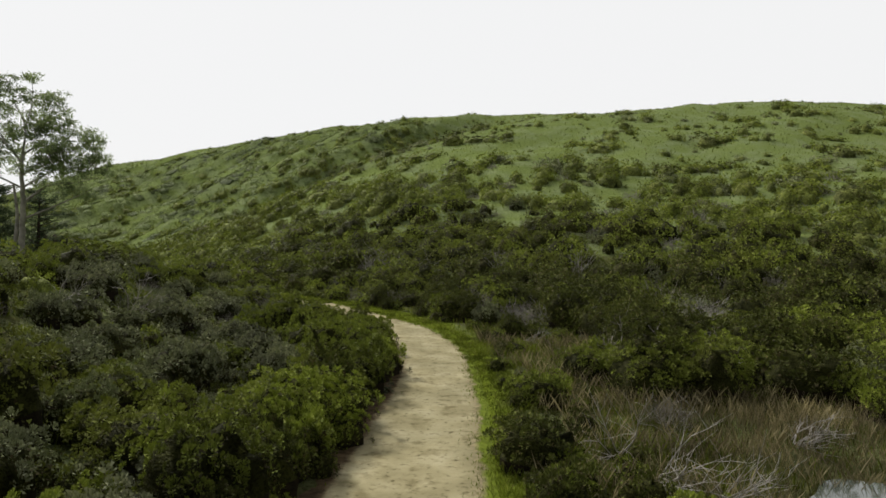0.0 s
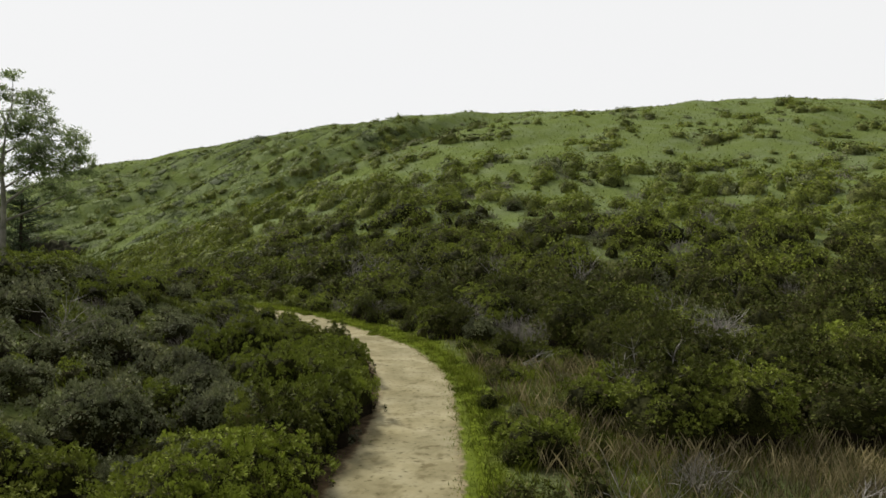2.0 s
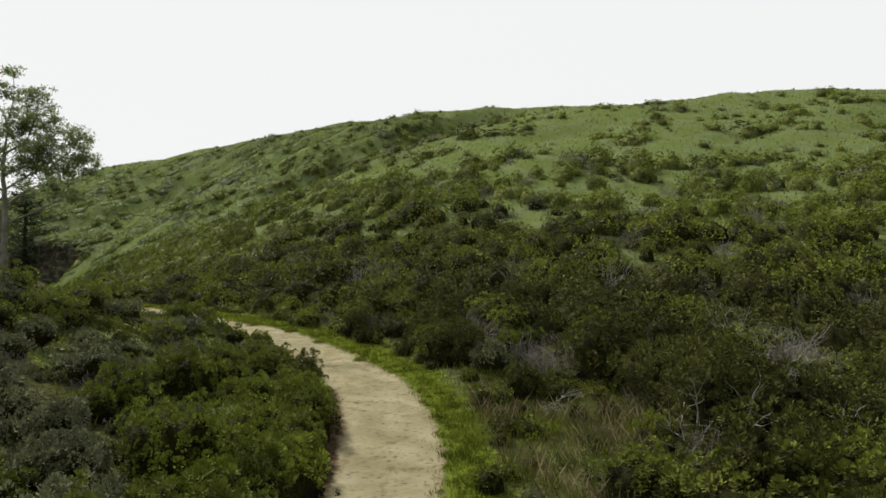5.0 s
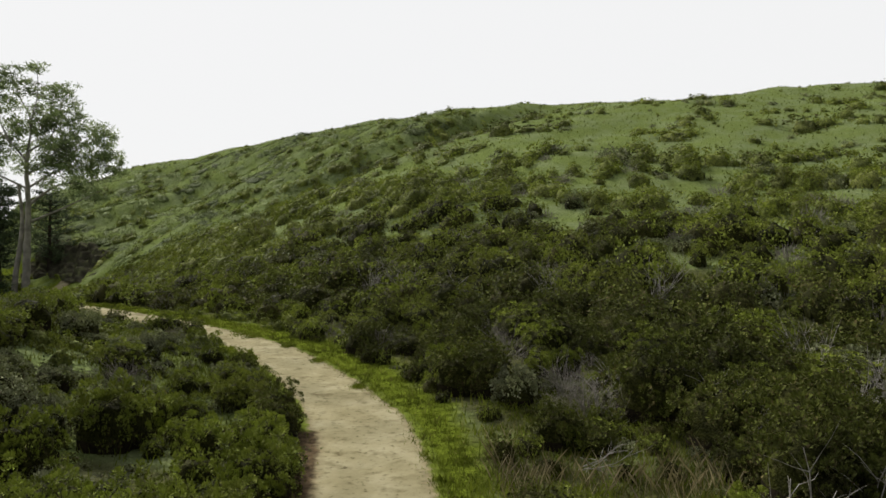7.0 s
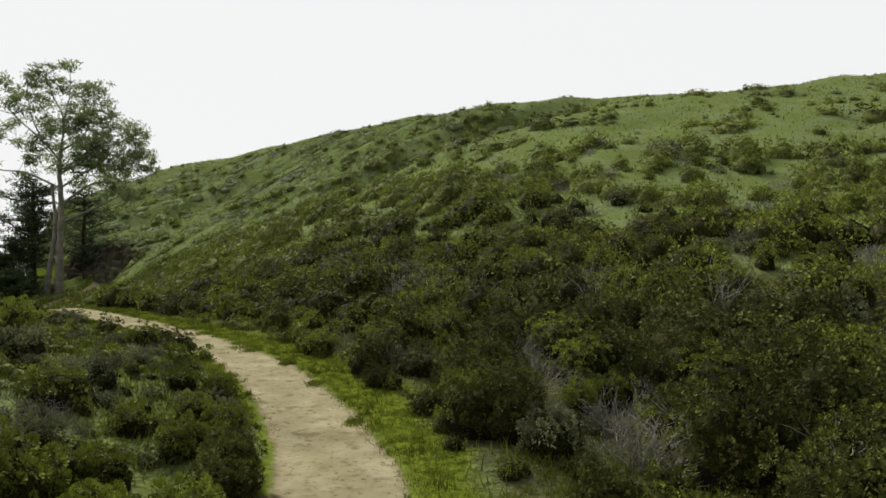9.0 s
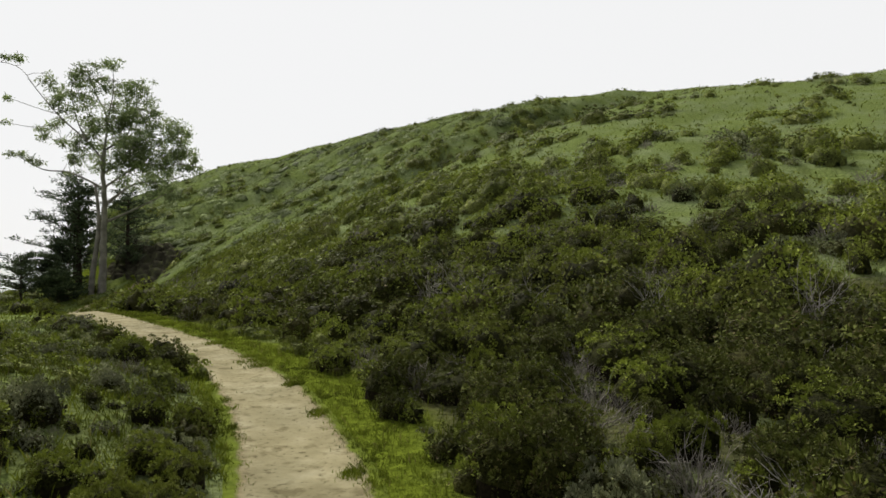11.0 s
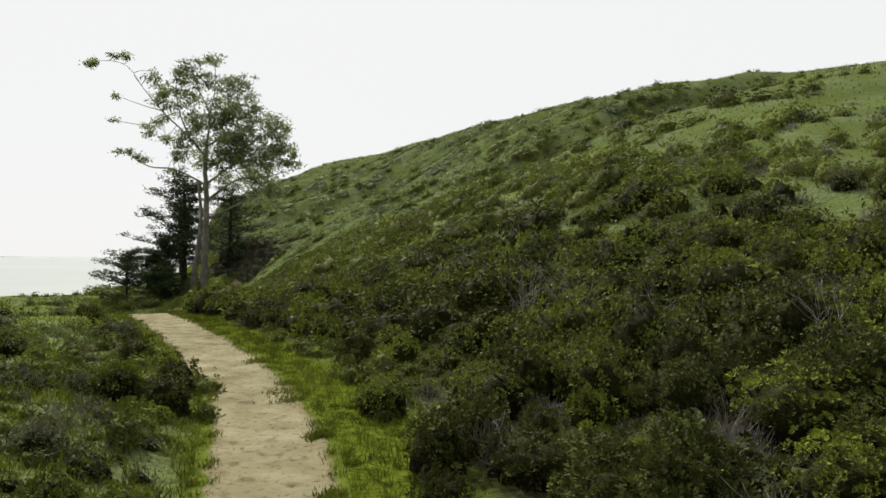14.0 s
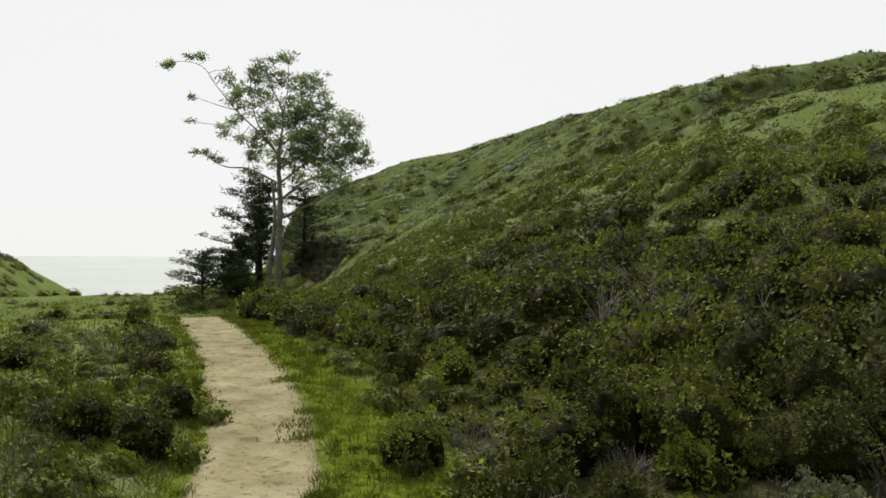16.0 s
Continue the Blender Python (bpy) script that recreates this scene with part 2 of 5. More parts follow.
DARKBARK = wood_material("cypress_bark", (0.03, 0.025, 0.02), (0.07, 0.055, 0.045), 2.5)

SOIL, n, l, b = shader("turf_and_soil", 0.95, 0.0)
fine, broad = noise_node(n, l, 5.5, 8.0), noise_node(n, l, 0.33, 5.0)
grassy = ramp(n, l, fine, [(0.25, (0.090, 0.122, 0.034)), (0.55, (0.138, 0.176, 0.054)), (0.8, (0.175, 0.208, 0.080))])
pale = ramp(n, l, noise_node(n, l, 2.2, 6.0), [(0.3, (0.128, 0.166, 0.068)), (0.7, (0.18, 0.212, 0.108))])
grassy = mix(n, l, ramp(n, l, broad, [(0.42, (0, 0, 0)), (0.62, (0.85, 0.85, 0.85))]), grassy, pale)
lush = ramp(n, l, fine, [(0.25, (0.060, 0.080, 0.009)), (0.75, (0.122, 0.156, 0.018))])
earth = ramp(n, l, noise_node(n, l, 7, 8.0), [(0.3, (0.018, 0.014, 0.008)), (0.7, (0.055, 0.042, 0.022))])
c = mix(n, l, attribute(n, "turf"), earth, grassy)
c = mix(n, l, attribute(n, "lush"), c, lush)
l.new(c, b.inputs["Base Color"])
bump(n, l, b, noise_node(n, l, 4.5, 9.0), 0.9, 0.25)

SAND, n, l, b = shader("trodden_sand", 0.95, 0.03)
c = ramp(n, l, noise_node(n, l, 1.1, 8.0), [(0.3, (0.178, 0.156, 0.086)), (0.5, (0.244, 0.218, 0.127)), (0.72, (0.312, 0.284, 0.180))])
spots = ramp(n, l, noise_node(n, l, 9.0, 6.0), [(0.27, (0.42, 0.40, 0.36)), (0.42, (1, 1, 1)), (0.75, (1.08, 1.08, 1.08))])
c = mix(n, l, 1.0, c, spots, "MULTIPLY")
scuff = ramp(n, l, noise_node(n, l, 0.45, 4.0), [(0.4, (1, 1, 1)), (0.65, (0.84, 0.85, 0.86))])
c = mix(n, l, 1.0, c, scuff, "MULTIPLY")
worn = ramp(n, l, noise_node(n, l, 2.7, 9.0), [(0.33, (0.66, 0.64, 0.60)), (0.45, (1, 1, 1))])
c = mix(n, l, 1.0, c, worn, "MULTIPLY")
fray = n.new("ShaderNodeMath")
fray.operation = "MULTIPLY_ADD"
l.new(noise_node(n, l, 3.4, 8.0), fray.inputs[0])
fray.inputs[1].default_value = 0.34
l.new(attribute(n, "brink"), fray.inputs[2])
sod = ramp(n, l, noise_node(n, l, 5.5, 8.0), [(0.25, (0.060, 0.080, 0.009)), (0.75, (0.122, 0.156, 0.018))])
# leaf mould, with the bushes' shade painted into the same brown
mould_shade = ramp(n, l, noise_node(n, l, 6.0, 8.0), [(0.3, (0.030, 0.022, 0.013)), (0.7, (0.105, 0.074, 0.040))])
verge_c = mix(n, l, attribute(n, "litter"), sod, mould_shade)
crumb = ramp(n, l, noise_node(n, l, 8.0, 6.0), [(0.35, (0.10, 0.085, 0.05)), (0.65, (0.25, 0.205, 0.12))])
c = mix(n, l, ramp(n, l, fray.outputs[0], [(0.03, (0, 0, 0)), (0.19, (0.8, 0.8, 0.8))]), c, crumb)
c = mix(n, l, ramp(n, l, fray.outputs[0], [(0.14, (0, 0, 0)), (0.25, (1, 1, 1))]), c, verge_c)
l.new(c, b.inputs["Base Color"])
bump(n, l, b, noise_node(n, l, 7.0, 8.0), 0.6, 0.05)

SEA, n, l, b = shader("hazy_sea", 0.85, 0.15)
l.new(ramp(n, l, noise_node(n, l, 0.004, 4.0), [(0.35, (0.365, 0.395, 0.385)), (0.65, (0.39, 0.42, 0.41))]), b.inputs["Base Color"])
bump(n, l, b, noise_node(n, l, 0.12, 6.0), 0.2, 0.5)
POND, n, l, b = shader("still_pond_water", 0.06, 0.5)
b.inputs["Base Color"].default_value = (0.05, 0.06, 0.05, 1)
bump(n, l, b, noise_node(n, l, 3.0, 3.0), 0.08, 0.02)
ROCK, n, l, b = shader("dark_wet_rock", 0.95, 0.0)
l.new(ramp(n, l, noise_node(n, l, 0.9, 8.0), [(0.3, (0.022, 0.021, 0.015)), (0.52, (0.060, 0.058, 0.040)), (0.75, (0.095, 0.110, 0.045))]), b.inputs["Base Color"])
bump(n, l, b, noise_node(n, l, 2.0, 8.0), 0.9, 0.3)
STONE, n, l, b = shader("pale_gravel", 0.9, 0.2)
l.new(ramp(n, l, noise_node(n, l, 6.0, 5.0), [(0.3, (0.20, 0.17, 0.12)), (0.7, (0.46, 0.40, 0.30))]), b.inputs["Base Color"])


# ---- mesh makers ----
def mesh_of(name, verts, faces, *materials):
    """A mesh from arrays: faces is one array of triangles or quads, or a list of such arrays, one for each material."""
    faces = faces if isinstance(faces, list) else [faces]
    me = bpy.data.meshes.new(name)
    verts = np.ascontiguousarray(verts, np.float32)
    me.vertices.add(len(verts))
    me.vertices.foreach_set("co", verts.ravel())
    sizes = np.concatenate([np.full(len(f), f.shape[1], np.int32) for f in faces])
    loops = np.concatenate([f.ravel() for f in faces]).astype(np.int32)
    me.loops.add(len(loops))
    me.loops.foreach_set("vertex_index", loops)
    me.polygons.add(len(sizes))
    me.polygons.foreach_set("loop_start", np.concatenate([[0], np.cumsum(sizes)[:-1]]).astype(np.int32))
    for m in materials:
        me.materials.append(m)
    if len(faces) > 1:
        me.polygons.foreach_set("material_index", np.concatenate([np.full(len(f), min(i, len(materials) - 1), np.int32) for i, f in enumerate(faces)]))
    me.update(calc_edges=True)
    return me


def shade_smooth(me):
    me.polygons.foreach_set("use_smooth", np.ones(len(me.polygons), bool))
    return me


def part(name, me, parent, label=""):
    ob = new(name, me)
    ob.parent = parent
    return tagged(ob, label)


def unit(v):
    return v / np.maximum(np.linalg.norm(v, axis=-1, keepdims=True), 1e-9)


def leaves_at(rng, centres, outward, length, width, wild=0.6, up=0.35):
    """Small pointed leaves or sprays that grow from the centres about the outward way."""
    k = len(centres)
    way = unit(outward + rng.normal(0, wild, (k, 3)) + np.array([0, 0, up]))
    across = unit(np.cross(way, rng.normal(0, 1, (k, 3))))
    return pointed(rng, centres, way, across, length, width)


def pointed(rng, centres, way, across, length, width):
    k = len(centres)
    ln = length * rng.uniform(0.6, 1.35, (k, 1))
    wd = width * rng.uniform(0.7, 1.3, (k, 1))
    v = np.stack([centres - across * wd / 2, centres + across * wd / 2, centres + way * ln], 1)
    return v.reshape(-1, 3), np.arange(k * 3).reshape(-1, 3)


def leaves_facing(rng, centres, outward, length, width):
    """Small leaves spread to the light, their faces outward and up."""
    k = len(centres)
    face = unit(outward + rng.normal(0, 0.24, (k, 3)) + np.array([0, 0, 0.12]))
    way = unit(np.cross(face, rng.normal(0, 1, (k, 3))) + 0.5 * face + np.array([0, 0, 0.4]))
    across = unit(np.cross(way, face))
    return pointed(rng, centres, way, across, length, width)


def tube(points, radii, sides=5):
    """A tapered tube along points."""
    p, r = np.asarray(points, float), np.asarray(radii, float)
    t = unit(np.gradient(p, axis=0))
    ref = np.where(np.abs(t[:, 2:3]) > 0.9, np.array([[1.0, 0, 0]]), np.array([[0, 0, 1.0]]))
    a = unit(np.cross(t, ref))
    b2 = np.cross(t, a)
    w = np.linspace(0, 2 * math.pi, sides, endpoint=False)
    v = (p[:, None] + r[:, None, None] * (np.cos(w)[None, :, None] * a[:, None] + np.sin(w)[None, :, None] * b2[:, None])).reshape(-1, 3)
    i, j = np.meshgrid(np.arange(len(p) - 1), np.arange(sides), indexing="ij")
    q = np.stack([i * sides + j, i * sides + (j + 1) % sides, (i + 1) * sides + (j + 1) % sides, (i + 1) * sides + j], -1).reshape(-1, 4)
    return v, q


def join(pieces):
    """Arrays of several pieces (verts, faces) as one."""
    vs, fs, at = [], [], 0
    for v, f in pieces:
        vs.append(v), fs.append(f + at)
        at += len(v)
    return np.vstack(vs), np.vstack(fs)


def wander(rng, start, way, length, bend, steps=5, rise=0.0):
    """A crooked line."""
    p, d = [np.array(start, float)], unit(np.array(way, float))
    for _ in range(steps):
        d = unit(d + rng.normal(0, bend, 3) + np.array([0, 0, rise]))
        p.append(p[-1] + d * length / steps)
    return np.array(p)


def stems_of(rng, count, spread, tall, thick, forks=3, sides=4):
    """Bare forked stems from one foot: for each a list of arrays, the stem itself and then its side twigs."""
    out = []
    for _ in range(count):
        a, lean = rng.uniform(0, 2 * math.pi), rng.uniform(0.1, 1.0) * spread
        ln = tall * rng.uniform(0.7, 1.3)
        p = wander(rng, (rng.normal(0, 0.06), rng.normal(0, 0.06), 0), (math.cos(a) * lean, math.sin(a) * lean, 1), ln, 0.22)
        stem = [tube(p, np.linspace(thick, thick * 0.3, len(p)), sides)]
        for _ in range(forks):
            i = rng.integers(1, len(p) - 1)
            q = wander(rng, p[i], p[i + 1] - p[i] + rng.normal(0, 0.6, 3) * ln / 5, ln * rng.uniform(0.3, 0.6), 0.25, 3)
            stem.append(tube(q, np.linspace(thick * 0.5, thick * 0.15, len(q)), 3))
        out.append(stem)
    return out


def twigs(rng, *how):
    return join([piece for stem in stems_of(rng, *how) for piece in stem])


def dome_at(o, radius, tall, lump):
    """Points of a shrub's lumpy dome in the outward ways o."""
    a, up = np.arctan2(o[:, 1], o[:, 0]), np.clip(o[:, 2], 0, 1)
    bulge = 1 + (0.16 * np.sin(2 * a + lump[0]) + 0.13 * np.sin(5 * a + lump[1])) * np.sqrt(1 - up ** 2) + 0.10 * np.sin(7 * o[:, 0] + lump[2]) * np.sin(7 * o[:, 1] + lump[3])
    return np.sign(o) * np.abs(o) ** np.array([0.85, 0.85, 0.65]) * np.array([radius, radius, tall]) * bulge[:, None]


def only(p, tri):
    """The faces with just their own points."""
    used, back = np.unique(tri, return_inverse=True)
    return p[used], back.reshape(tri.shape)


def heads(rng, c, grow, s, count, aged_shade):
    """Leafy shoot heads at c, growing the grow way: a rosette of small leaves each, fanned out and up. The fresh leaves
    and the older ones below, whose dark colour also paints shade.
    """
    k = len(c) * count
    m = np.repeat(np.arange(len(c)), count)
    i = (np.arange(k) % count + rng.uniform(0.2, 0.8, k)) / count
    a = np.arange(k) * 2.399963 + rng.uniform(-0.4, 0.4, k)
    cos = 1.0 - 1.35 * i
    sin = np.sqrt(np.maximum(1 - cos ** 2, 0))
    e1 = unit(np.cross(grow, rng.normal(0, 1, grow.shape)))[m]
    e2 = np.cross(grow[m], e1)
    d = unit(grow[m] * cos[:, None] + (e1 * np.cos(a)[:, None] + e2 * np.sin(a)[:, None]) * sin[:, None] + rng.normal(0, 0.12, (k, 3)))
    across = unit(np.cross(d, grow[m] + rng.normal(0, 0.28, (k, 3))))
    r = (s[m] * rng.uniform(0.75, 1.2, k))[:, None]
    w = r * 2.5 / math.sqrt(count) * rng.uniform(0.7, 1.2, (k, 1))
    tip = c[m] + d * r
    stalk = c[m] + d * r * rng.uniform(0.45, 0.7, (k, 1)) - grow[m] * r * 0.12
    v = np.stack([stalk, tip - across * w / 2, tip + across * w / 2], 1)
    # low leaves and side heads get the old colour with shade painted in
    low = ((cos < 0.05) & (count > 10)) | (aged_shade[m] & (rng.uniform(0, 1, k) < 0.85))
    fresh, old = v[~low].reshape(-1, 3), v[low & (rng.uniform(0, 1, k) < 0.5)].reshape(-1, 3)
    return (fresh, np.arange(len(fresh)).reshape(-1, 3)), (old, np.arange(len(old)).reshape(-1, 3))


def foliage(rng, radius, tall, tufts, leaf_count, length, width, sprig=0.15, open_side=0.10, rings=8, sides=16, rosette=16, shade_line=0.32):
    """A shrub: its many leafy heads with single leaves on them, the older leaves below, and the dark inner dome and
    woody skirt whose colours paint shade.
    """
    lump = rng.uniform(0, 6, 4)
    n = int(tufts * 1.5)
    i = np.arange(n) + 0.5
    up, a = 1 - 1.02 * i / n, i * 2.399963
    o = np.stack([np.cos(a) * np.sqrt(1 - up ** 2), np.sin(a) * np.sqrt(1 - up ** 2), up], 1)
    o = unit(o + rng.normal(0, 0.10, o.shape))
    edge = lambda o: open_side + 0.22 * np.sin(np.arctan2(o[:, 1], o[:, 0]) * 2 + lump[0])
    o = o[(o[:, 2] > edge(o)) | (rng.uniform(0, 1, n) < 0.2)]
    o = o[rng.permutation(len(o))[:tufts]]
    tufts = len(o)
    c, s = dome_at(o, radius, tall, lump) * rng.uniform(0.70, 1.0, (tufts, 1)), rng.uniform(0.65, 1.4, tufts) * sprig
    c[:, 2] = np.maximum(c[:, 2], 0.1 * tall)
    grow = unit(o * 0.85 + np.array([0, 0, 0.38]) + rng.normal(0, 0.16, o.shape))
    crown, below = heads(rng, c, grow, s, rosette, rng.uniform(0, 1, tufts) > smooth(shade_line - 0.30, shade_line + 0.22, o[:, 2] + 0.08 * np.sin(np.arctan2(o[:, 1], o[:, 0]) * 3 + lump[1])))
    k = rng.integers(0, tufts, leaf_count)
    d = unit(rng.normal(0, 0.75, (leaf_count, 3)) + grow[k] * 0.75)
    at = c[k] + d * s[k, None] * rng.uniform(0.75, 1.05, (leaf_count, 1)) * np.array([0.9, 0.9, 1.0])
    at[:, 2] = np.maximum(at[:, 2], 0.03 * tall)
    half_way = leaf_count // 2
    leafy_top = join([crown, leaves_facing(rng, at[:half_way], d[:half_way], length, width), leaves_at(rng, at[half_way:], d[half_way:], length * 1.2, width * 0.8, 0.3, 0.4)])
    # a closed dome inside the heads, its dark colour painting the shade there
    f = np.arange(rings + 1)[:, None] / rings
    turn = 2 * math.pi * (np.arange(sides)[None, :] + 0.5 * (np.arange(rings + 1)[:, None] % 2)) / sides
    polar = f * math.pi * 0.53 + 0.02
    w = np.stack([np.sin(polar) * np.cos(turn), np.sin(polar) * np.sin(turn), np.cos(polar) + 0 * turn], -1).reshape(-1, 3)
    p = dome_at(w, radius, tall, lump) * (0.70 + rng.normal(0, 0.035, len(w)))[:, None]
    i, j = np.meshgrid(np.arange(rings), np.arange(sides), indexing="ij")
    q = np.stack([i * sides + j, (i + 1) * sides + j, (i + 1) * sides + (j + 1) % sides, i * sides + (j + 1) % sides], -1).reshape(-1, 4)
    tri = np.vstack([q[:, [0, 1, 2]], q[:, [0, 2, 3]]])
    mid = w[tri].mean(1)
    # the lower band becomes the skirt that carries the painted shade
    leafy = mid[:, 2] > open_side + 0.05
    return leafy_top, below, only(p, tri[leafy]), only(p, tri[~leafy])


def brittle(rng, count, length, width):
    """A leafless dome of fine dead twigs."""
    up, a = rng.uniform(0.05, 1, count), rng.uniform(0, 2 * math.pi, count)
    w = np.sqrt(1 - up ** 2)
    o = np.stack([np.cos(a) * w, np.sin(a) * w, up], 1)
    return leaves_at(rng, o * np.array([0.95, 0.95, 0.8]) * rng.uniform(0.55, 0.95, (count, 1)), o, length, width, 0.45, 0.4)


# ---- ground, trail, water ----
def spread(lo, hi, step, far, grow=1.16, coarse=None):
    """Grid lines, close together from lo to hi and ever wider out to far."""
    mid = list(np.arange(lo, hi + step / 2, step))
    out, d, x = [], step, hi
    while x < far:
        d *= grow if coarse is None or x > hi + coarse[0] else 1.0 if d >= coarse[1] else grow
        x += d
        out.append(min(x, far))
    back, d, x = [], step, lo
    while x > -far:
        d *= grow if coarse is None or x < lo - coarse[0] else 1.0 if d >= coarse[1] else grow
        x -= d
        back.append(max(x, -far))
    return np.array(back[::-1] + mid + out)


gx, gy = spread(-24, 14, 0.36, 4900, coarse=(90, 1.6)), spread(4, 60, 0.36, 4900, coarse=(120, 1.6))
X, Y = np.meshgrid(gx, gy, indexing="ij")
Z = height(X, Y)
dtr, _ = from_trail(X, Y)
dtr = dtr.reshape(X.shape)
Z = Z - 0.07 * (1 - smooth(0.9, 1.35, np.abs(dtr)))
i, j = np.meshgrid(np.arange(len(gx) - 1), np.arange(len(gy) - 1), indexing="ij")
w = len(gy)
quads = np.stack([i * w + j, (i + 1) * w + j, (i + 1) * w + j + 1, i * w + j + 1], -1).reshape(-1, 4)
ground_mesh = shade_smooth(mesh_of("ground", np.stack([X, Y, Z], -1).reshape(-1, 3), quads, SOIL))


def hill_share(x, y):
    return (y - foot_y(x)) / (crest_y(x) - foot_y(x))


def meadow(x, y):
    """Where the open grass beyond the bank lies."""
    d, _ = from_trail(x, y)
    d = d.reshape(np.shape(x))
    return smooth(-12, -15, x) * smooth(38, 42, y) * (d < 0) + smooth(-28, -34, x) * (1 - smooth(-0.03, 0.02, hill_share(x, y)))


wide = np.interp(Y, [8, 20, 27, 31, 36, 40, 46], [1.75, 1.75, 2.1, 2.3, 2.9, 3.0, 2.5])
verge = np.clip((1 - smooth(wide - 0.15, wide + 0.5, dtr + 0.25 * waves(X, Y, 2.2, 8))) * smooth(-1.6, -1.1, dtr) * np.where((dtr < 0) & (Y < 31), 0.1, 1.0), 0, 1) * smooth(3, 9, Y) * (np.abs(dtr) < 6)
turf = np.clip(smooth(0.04, 0.26, hill_share(X, Y) + 0.1 * waves(X, Y, 9, 3)) + meadow(X, Y) + smooth(-26, -32, X) + 0.28 + 0.4 * smooth(0.3, 0.8, waves(X, Y, 4, 6)) + 0.4 * smooth(8, 2, Y + 2 * waves(X, Y, 3, 2)) + 0.45 * ((dtr < 0) & (Y > 24)), 0, 1)
for key, value in (("turf", turf), ("lush", np.maximum(verge, np.clip(0.25 + 0.35 * waves(X, Y, 3.3, 1), 0, 0.6) * np.clip(meadow(X, Y), 0, 1)))):
    a = ground_mesh.attributes.new(key, "FLOAT", "POINT")
    a.data.foreach_set("value", np.ascontiguousarray(value, np.float32).ravel())
tagged(new("ground", ground_mesh), "rolling coastal ground with grass, leaf litter and dark soil", "ground", kind="structure")

across = np.linspace(-1.45, 1.45, 29)
half = np.interp(LINE[:, 1], [8, 14, 20, 30, 35, 39, 43, 60], [1.25, 1.15, 1.04, 1.0, 0.9, 0.92, 1.0, 1.0]) * np.interp(LINE[:, 1], [58, 66, 84, 95], [1.0, 0.45, 0.45, 0.8]) + 0.05 * waves(LINE[:, 1], LINE[:, 0], 6.0, 4, 2)
side = np.stack([LINE_T[:, 1], -LINE_T[:, 0]], 1)
P = LINE[:, None] + side[:, None] * (across[None, :, None] * half[:, None, None])
reach = np.abs(across)
pz = height(P[..., 0], P[..., 1]) + 0.004 - 0.02 * (1 - np.minimum(reach, 1)) - 0.16 * smooth(1.2, 1.45, reach) + 0.006 * waves(P[..., 0], P[..., 1], 0.7, 9)
i, j = np.meshgrid(np.arange(len(LINE) - 1), np.arange(len(across) - 1), indexing="ij")
w = len(across)
quads = np.stack([i * w + j, i * w + j + 1, (i + 1) * w + j + 1, (i + 1) * w + j], -1).reshape(-1, 4)
trail_mesh = shade_smooth(mesh_of("trail", np.dstack([P, pz]).reshape(-1, 3), quads, SAND))
# left edge beside the hedge: mould and painted bush shade
litter = np.clip(smooth(0.0, -0.2, across)[None, :] * (P[..., 1] < 27), 0, 1)
brink = (reach[None, :] - 1) * half[:, None] + 0.16 * litter
for key, value in (("brink", brink), ("litter", litter)):
    a = trail_mesh.attributes.new(key, "FLOAT", "POINT")
    a.data.foreach_set("value", np.ascontiguousarray(value, np.float32).ravel())
tagged(new("trail", trail_mesh), "pale trodden sandy footpath winding between low shrubs", "path", kind="structure")

bm = bmesh.new()
bmesh.ops.create_circle(bm, cap_ends=True, radius=4900, segments=96)
me = bpy.data.meshes.new("sea")
bm.to_mesh(me)
bm.free()
me.materials.append(SEA)
sea = tagged(new("sea", me), "flat grey-green sea fading into pale haze", "sea", kind="structure")
sea.location = (0, 0, -67)
bm = bmesh.new()
bmesh.ops.create_circle(bm, cap_ends=True, radius=3.7, segments=64)
for p in bm.verts:
    a = math.atan2(p.co.y, p.co.x)
    p.co *= 1 + 0.14 * math.sin(2 * a + 1) + 0.09 * math.sin(3 * a + 2) + 0.05 * math.sin(7 * a) + 0.025 * math.sin(13 * a + 1)
me = bpy.data.meshes.new("pond")
bm.to_mesh(me)
bm.free()
me.materials.append(POND)
pond = tagged(new("pond", me), "small dark pond in a marshy hollow beside the path", "pond", kind="structure")
pond.location = (9.5, 10.7, -0.92)

# ---- shrubs ----
# the stretch of trail from which all is overlooked
STRETCH = LINE[(LINE[:, 1] > 0.5) & (LINE[:, 1] < 29.5)][::10] + np.array([1.5, 0.0])


def nearness(x, y):
    return np.sqrt(((x[:, None] - STRETCH[:, 0]) ** 2 + (y[:, None] - STRETCH[:, 1]) ** 2).min(1))


def scatter(rng, x0, x1, y0, y1, step):
    """Jittered places over a rectangle."""
    ax, ay = np.arange(x0, x1, step), np.arange(y0, y1, step * 0.87)
    px, py = np.meshgrid(ax, ay)
    px = px + (np.arange(len(ay))[:, None] % 2) * step / 2
    return (px + rng.uniform(-0.36, 0.36, px.shape) * step).ravel(), (py + rng.uniform(-0.36, 0.36, px.shape) * step).ravel()


def in_view(x, y):
    """The wedge of land that the walk overlooks."""
    left = np.full(np.shape(x), 1e6)
    for ex, ey, slope in ((0.9, 0.5, 0.66), (1.6, 7.0, 0.66), (2.1, 13.0, 0.80), (2.2, 16.7, 0.92), (1.9, 21.0, 1.1), (1.5, 23.0, 1.25), (1.0, 26.0, 1.55), (0.2, 29.4, 1.95)):
        left = np.where(y > ey, np.minimum(left, ex - slope * (y - ey) - 1.5), left)
    return (x > left) & (x < 2.4 + 0.665 * y) & (y > 6.5)


